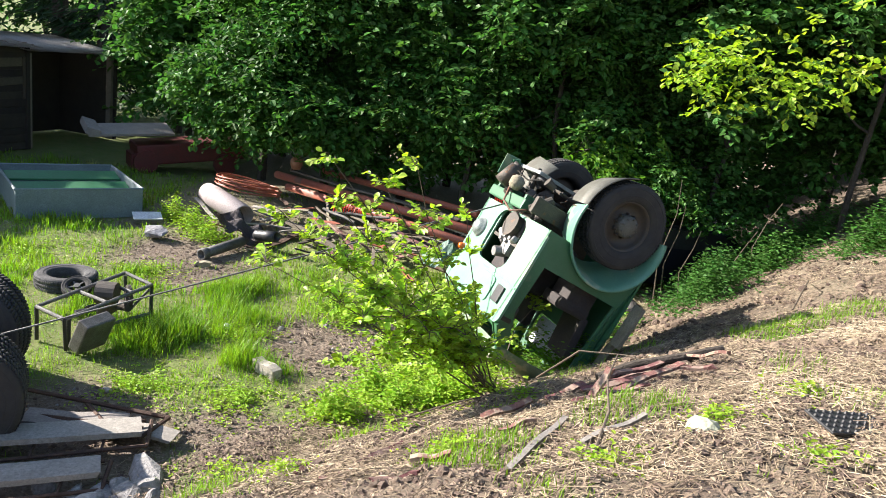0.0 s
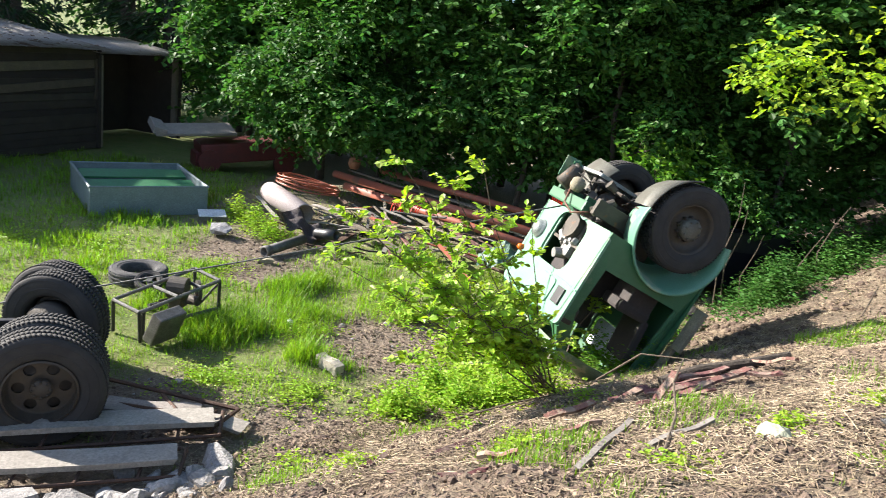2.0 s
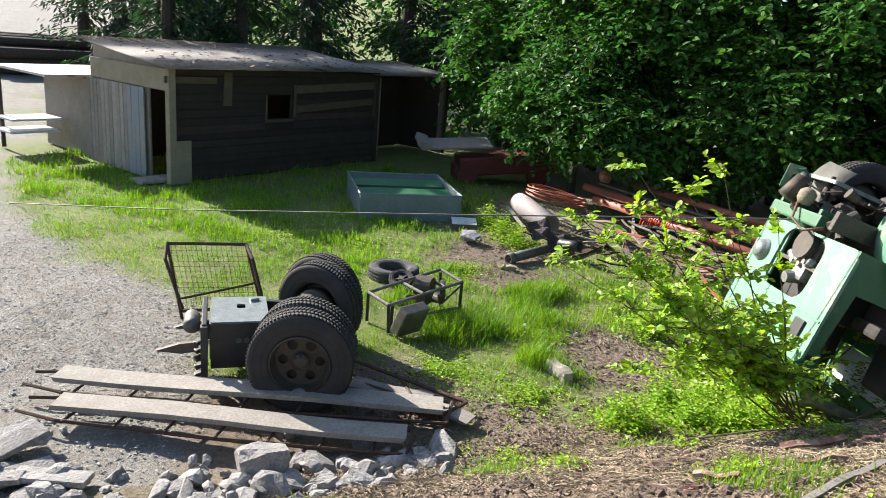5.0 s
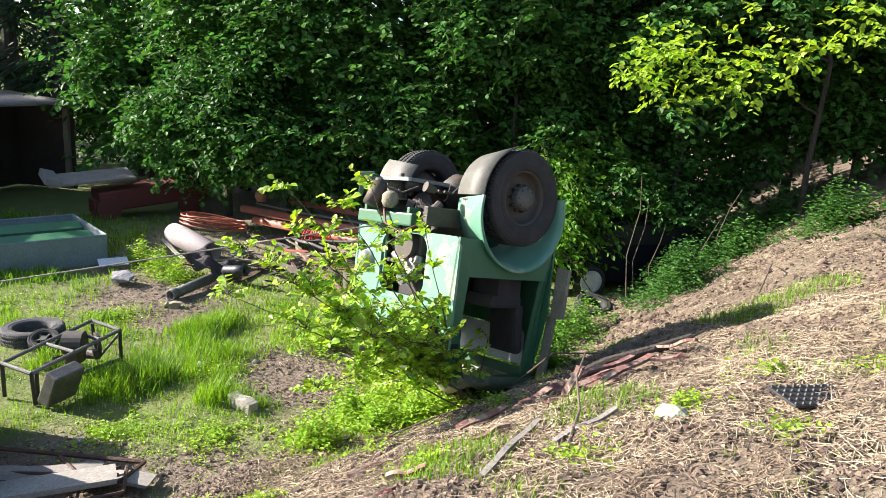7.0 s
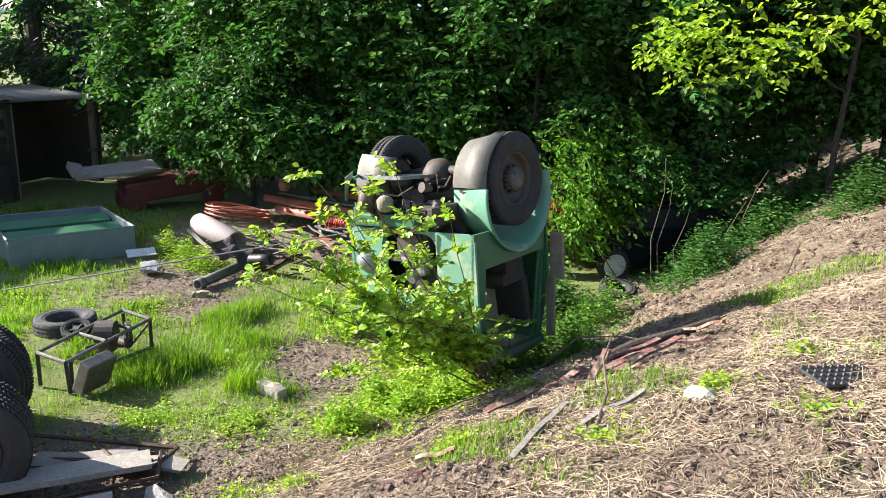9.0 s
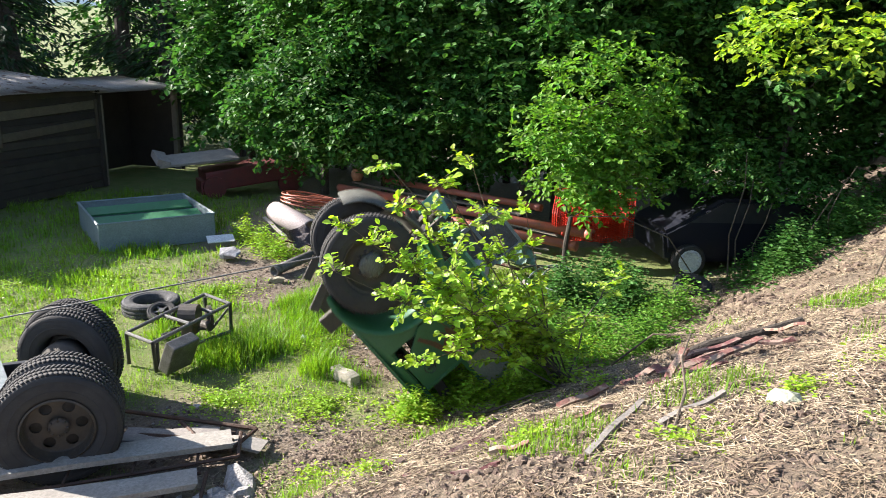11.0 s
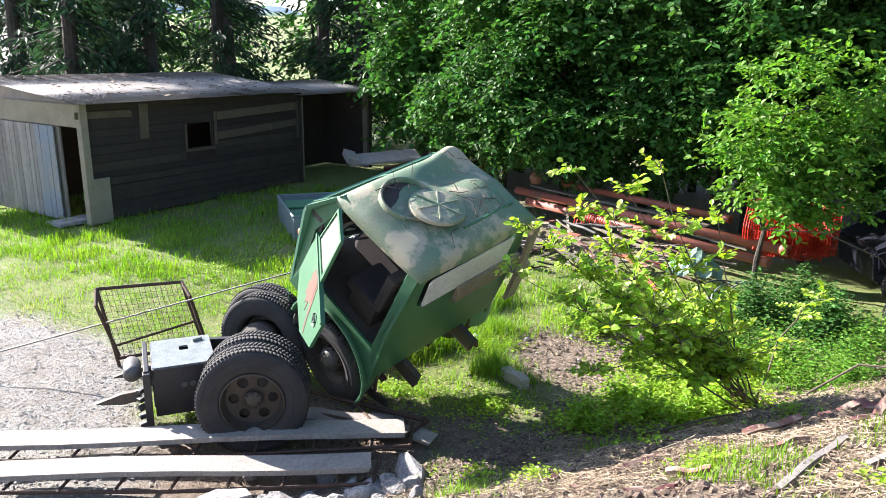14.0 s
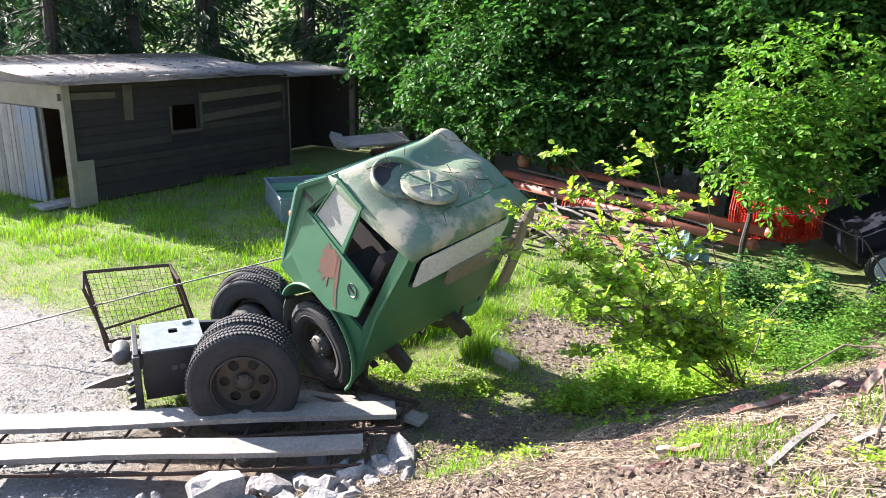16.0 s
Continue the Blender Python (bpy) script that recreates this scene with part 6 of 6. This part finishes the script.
def clods(n, region, pick, seed, size, mat, label):
    """Crumbs and lumps of earth, half sunk."""
    r = random.Random(seed)
    co, fa = [], []
    x0, y0, x1, y1 = region
    ring = [(1, 0, 0), (0.5, 0.87, 0), (-0.5, 0.87, 0), (-1, 0, 0), (-0.5, -0.87, 0), (0.5, -0.87, 0)]
    while len(co) < n * 13:
        x, y = r.uniform(x0, x1), r.uniform(y0, y1)
        if r.random() > pick(x, y):
            continue
        k, z, turn = size * (0.35 + 1.3 * r.random() ** 3), height(x, y), r.uniform(0, 6.3)
        i = len(co)
        for lift, wide in ((-0.3, 1.0), (0.45, 0.8)):
            for cx, cy, _ in ring:
                w = k * wide * r.uniform(0.7, 1.25)
                co.append((x + w * (cx * math.cos(turn) - cy * math.sin(turn)), y + w * (cx * math.sin(turn) + cy * math.cos(turn)), z + k * lift * r.uniform(0.6, 1.3)))
        co.append((x, y, z + k * r.uniform(0.6, 0.9)))
        for q in range(6):
            w = (q + 1) % 6
            fa += [(i + q, i + w, i + 6 + w, i + 6 + q), (i + 6 + q, i + 6 + w, i + 12)]
    me = bpy.data.meshes.new("clods")
    me.from_pydata(co, [], fa)
    me.materials.append(mat)
    return tagged(new("clods", me), label, "soil", kind="stuff")


SOIL = material("crumbled_soil", (0.11, 0.078, 0.055), (0.19, 0.14, 0.10), 3, 0.95, 0, 0.6, 60, island=True)
clods(9000, (-2.5, 2.8, 7.5, 8.5), lambda x, y: bank(x, y) * (1.1 - on_bank(x, y)), 41, 0.028, SOIL, "crumbled brown soil on the bank")
clods(2200, (1.5, 5.5, 9.0, 12.0), bank, 42, 0.05, SOIL, "lumps of brown soil on the upper bank")
clods(2600, (-5.5, 5.2, 1.2, 13), lambda x, y: max(0.0, 1 - cover(x, y)[0] - cover(x, y)[1]), 43, 0.022, SOIL, "crumbs of soil on the bare patches")


def weeds(name, spots, n, size, mat, seed, label, tall):
    r = random.Random(seed)
    places = []
    for i in range(n):
        x, y, rad = r.choice(spots)
        a, d = r.uniform(0, 6.3), rad * abs(r.gauss(0, 0.55))
        px, py = x + d * math.cos(a), y + d * math.sin(a)
        z = height(px, py)
        top = tall * r.random() * max(0.25, 1 - d / rad * 0.6)
        for k in range(6):
            b = r.uniform(0, 6.3)
            l = size * r.uniform(0.6, 1.2)
            places.append((Vector((px + r.gauss(0, 0.04), py + r.gauss(0, 0.04), z + top * (0.3 + 0.7 * k / 6))), Vector((math.cos(b), math.sin(b), r.uniform(-0.3, 0.4))).normalized(), Vector((r.gauss(0, 0.3), r.gauss(0, 0.3), 1)).normalized(), l, l * 0.6))
    leaf_mesh(name, places, mat, None, "stuff", label, "weeds")


weeds("weeds", [(0.55, 7.5, 0.45), (0.1, 7.2, 0.5), (0.25, 8.0, 0.5), (-0.2, 7.7, 0.6), (-0.3, 7.1, 0.5), (0.4, 7.6, 0.4), (-0.6, 7.4, 0.4), (-0.9, 6.8, 0.35), (-0.4, 8.5, 0.7), (0.2, 8.8, 0.6), (0.9, 9.0, 0.5), (-1.2, 9.6, 0.5)], 2600, 0.055, LEAFB, 31, "bright green weeds round the foot of the bush", 0.5)
weeds("weeds", [(-4.6, 12.9, 0.5), (-4.2, 12.4, 0.4), (-5.2, 13.5, 0.4)], 420, 0.06, LEAFB, 32, "nettles by the scrap pile", 0.7)
weeds("brambles", [(4.1, 11.4, 0.7), (4.6, 12.0, 0.9), (5.6, 13.0, 1.0), (4.0, 10.6, 0.6), (5.2, 11.6, 0.8), (6.6, 13.2, 1.0), (1.6, 11.6, 0.8), (0.9, 10.9, 0.7), (1.8, 10.6, 0.7), (6.2, 10.6, 0.7), (7.4, 10.2, 0.8)], 4200, 0.075, LEAF, 33, "bramble and ivy undergrowth at the hollow", 0.95)
weeds("undergrowth", [(1.3, 8.6, 0.6), (1.8, 9.2, 0.7), (1.2, 9.6, 0.7), (2.2, 10.0, 0.6), (0.6, 9.3, 0.5), (1.7, 8.3, 0.4), (0.5, 10.0, 0.6), (2.6, 10.6, 0.5)], 1300, 0.055, LEAFM, 38, "tangled green undergrowth beside the bush", 0.75)
weeds("low_weeds", [(-5.4, 7.8, 0.8), (-3.0, 6.9, 0.7), (-2.4, 8.6, 0.6), (-6.4, 10.6, 1.0), (-4.4, 10.4, 0.8), (-1.9, 6.9, 0.6), (-7.6, 10.2, 1.0)], 1300, 0.04, LEAFB, 34, "low broad-leaved weeds in the grass", 0.12)

weeds("bank_weeds", [(0.2, 4.6, 0.35), (1.9, 4.4, 0.25), (2.6, 4.7, 0.3), (3.2, 4.4, 0.35), (-0.2, 5.6, 0.3), (0.9, 6.2, 0.25), (-1.6, 5.4, 0.35), (1.1, 3.9, 0.3), (2.1, 3.6, 0.3), (3.6, 7.2, 0.4), (-1.0, 4.9, 0.3)], 420, 0.04, LEAFB, 36, "small green weeds sprouting on the bank", 0.14)
# clutter round the scrap pile
rnd = random.Random(64)
for i in range(26):
    x, y = rnd.uniform(-4.6, 0.6), 0
    y = 12.6 - 0.25 * (x + 2) + rnd.uniform(-0.7, 1.6)
    l = rnd.uniform(0.3, 1.1)
    bm = plank_bm(l, rnd.uniform(0.04, 0.14), 0.025, 200 + i)
    solid("scrap_piece", "bit of broken lath and sheet on the scrap pile", "scrap", bm, rnd.choice([WOODL, WOODG, WOODR, RUSTY, WOODD]), pose(x, y, 0.05 + 0.12 * rnd.random(), rnd.uniform(-15, 15), rnd.uniform(-18, 10), rnd.uniform(0, 360)), "scrap pile")
for i in range(34):
    x = rnd.uniform(-4.4, -0.4)
    y = 13.6 - 0.45 * (x + 2) + rnd.uniform(-1.1, 1.1)
    l = rnd.uniform(0.5, 1.6)
    solid("scrap_piece", "loose lath, strip or rod lying over the scrap pile", "scrap", plank_bm(l, rnd.uniform(0.03, 0.10), 0.02, 260 + i), rnd.choice([WOODL, WOODG, ORPIPE, STEEL, WOODL, RUSTY]), pose(x, y, 0.30 + 0.22 * rnd.random(), rnd.uniform(-20, 20), rnd.uniform(-16, 12), rnd.gauss(-35, 30)), "scrap pile")
# chips and clods on bare soil
for i in range(40):
    x, y, r = rnd.choice(BARE[:6])
    x, y = x + rnd.gauss(0, r * 0.5), y + rnd.gauss(0, r * 0.5)
    k = rnd.uniform(0.02, 0.055)
    solid("clod", "small pale stone lying on bare soil", "stone", rock_bm(k, 300 + i), ROCK, pose(x, y, height(x, y) + k * 0.3, 0, 0, rnd.uniform(0, 360)), "small stones")


# ---- cable that pulls the cab ----
bm = bmesh.new()
tube(bm, [(0, 0, 0), (4, 0, -0.05), (9, 0, -0.09), (14, 0, -0.05), (19, 0, 0)], 0.009, 6)
pull_cable = solid("pull_cable", "thin taut steel cable tied to the truck cab", "cable", bm, STEEL, Matrix())
# seconds, a point that the cable runs through
TOWARD = [(0.0, (-4.0, 6.3, 0.75)), (1.5, (-4.2, 6.4, 0.75)), (3.2, (-8.8, 7.7, 0.9)), (8.0, (-5.5, 9.2, 0.8)), (8.7, (-5.5, 9.0, 0.8)), (11.0, (-5.6, 6.4, 0.95)), (12.0, (-5.4, 6.0, 0.95)), (15.0, (-7.4, 5.75, 0.35)), (16.0, (-7.4, 5.75, 0.35))]


def toward(t):
    for (ta, a), (tb, b) in zip(TOWARD, TOWARD[1:]):
        if t <= tb:
            return Vector(a).lerp(Vector(b), (t - ta) / (tb - ta))
    return Vector(TOWARD[-1][1])


def cable_pose(t, c, q):
    tie = Matrix.LocRotScale(c, Quaternion(q), None) @ Vector((0.85, 0.3, 0.42))
    return Matrix.Translation(tie) @ (toward(t) - tie).to_track_quat("X", "Z").to_matrix().to_4x4()


# ---- what moves ----
# seconds, place of the front axle, turn as a quaternion
CAB = [
    (0.0, (1.685, 8.943, 2.161), (0.2049, 0.1706, -0.9626, 0.0486)),
    (3.2, (1.685, 8.943, 2.161), (0.2049, 0.1706, -0.9626, 0.0486)),
    (5.5, (1.090, 8.520, 2.320), (0.1290, 0.2620, -0.9540, 0.0680)),
    (7.0, (0.609, 8.272, 2.449), (0.0641, 0.3265, -0.9394, 0.0826)),
    (8.5, (0.283, 8.379, 2.459), (-0.0463, 0.3122, -0.9472, 0.0561)),
    (8.7, (0.240, 8.380, 2.459), (-0.0580, 0.3300, -0.9410, 0.0530)),
    (9.4, (0.000, 8.300, 2.400), (0.0026, 0.6561, -0.7538, 0.0351)),
    (10.1, (-0.600, 8.000, 2.350), (0.0061, -0.9534, 0.3002, -0.0281)),
    (10.8, (-1.546, 7.990, 2.194), (-0.0069, 0.9760, 0.1761, 0.1276)),
    (11.0, (-1.644, 7.720, 1.579), (0.0185, -0.9252, -0.1718, -0.3377)),
    (11.2, (-2.120, 7.338, 1.116), (-0.0425, 0.8503, 0.1916, 0.4884)),
    (11.5, (-2.336, 7.184, 1.153), (-0.0658, 0.6602, 0.1208, 0.7384)),
    (12.0, (-2.530, 7.150, 0.950), (-0.0341, 0.6231, 0.1400, 0.7615)),
    (12.5, (-2.444, 7.015, 1.099), (-0.0305, 0.5858, -0.0100, 0.8092)),
    (13.0, (-2.800, 7.230, 0.580), (-0.0164, 0.4777, 0.0300, 0.8765)),
    (13.2, (-2.850, 7.180, 0.580), (0.0200, 0.3760, -0.0250, 0.9260)),
    (13.5, (-3.047, 7.224, 0.619), (0.0192, 0.3036, -0.0840, 0.9489)),
    (14.0, (-3.183, 7.174, 0.687), (0.1887, 0.2560, -0.1646, 0.9337)),
    (14.5, (-3.111, 7.067, 0.674), (0.2020, 0.2446, -0.1488, 0.9366)),
    (16.0, (-3.111, 7.067, 0.674), (0.2020, 0.2446, -0.1488, 0.9366)),
]
# seconds, degrees by which the door swings open
DOOR = [(0.0, 0), (12.9, 0), (13.3, 4), (13.6, 24), (13.9, 34), (14.3, 30), (14.7, 12), (15.1, 4), (16.0, 4)]
FLAP = [(0.0, (0.50, 0.50, -0.06, 0, 0, 90)), (8.7, (0.50, 0.50, -0.06, 0, 0, 90)), (9.8, (1.0, 0.1, 0.1, 40, 0, 50)), (10.8, (1.26, -0.36, 1.02, 90, 0, 12)), (13.25, (1.26, -0.36, 1.02, 90, 0, 12)), (13.7, (0.98, -0.12, 0.92, 90, 0, 70)), (16.0, (0.98, -0.12, 0.92, 90, 0, 70))]


def shrub_pose(k):
    """Pressed over behind the wreck (k = 1) or upright (k = 0)."""
    return pose(1.0, 12.7, height(1.0, 12.7, False)) @ pose(0, 0, 0, -22 * k, 46 * k, 0)


def motions():
    walk(bent_shrub, [(t, shrub_pose(k)) for t, k in ((0.0, 1), (8.7, 1), (9.7, 0.5), (10.7, 0), (16.0, 0))])
    walk(cab, [(t, Matrix.LocRotScale(c, Quaternion(q), None)) for t, c, q in CAB])
    walk(cab_door, [(t, pose(0.66, WD + 0.012, 0.86, 9.5, 0, -a)) for t, a in DOOR])

    rows = [CAB[0], (1.5, *CAB[0][1:])] + CAB[1:]
    walk(pull_cable, [(t, cable_pose(t, c, q)) for t, c, q in rows])
    walk(cab_flap, [(t, pose(*p)) for t, p in FLAP])


motions()
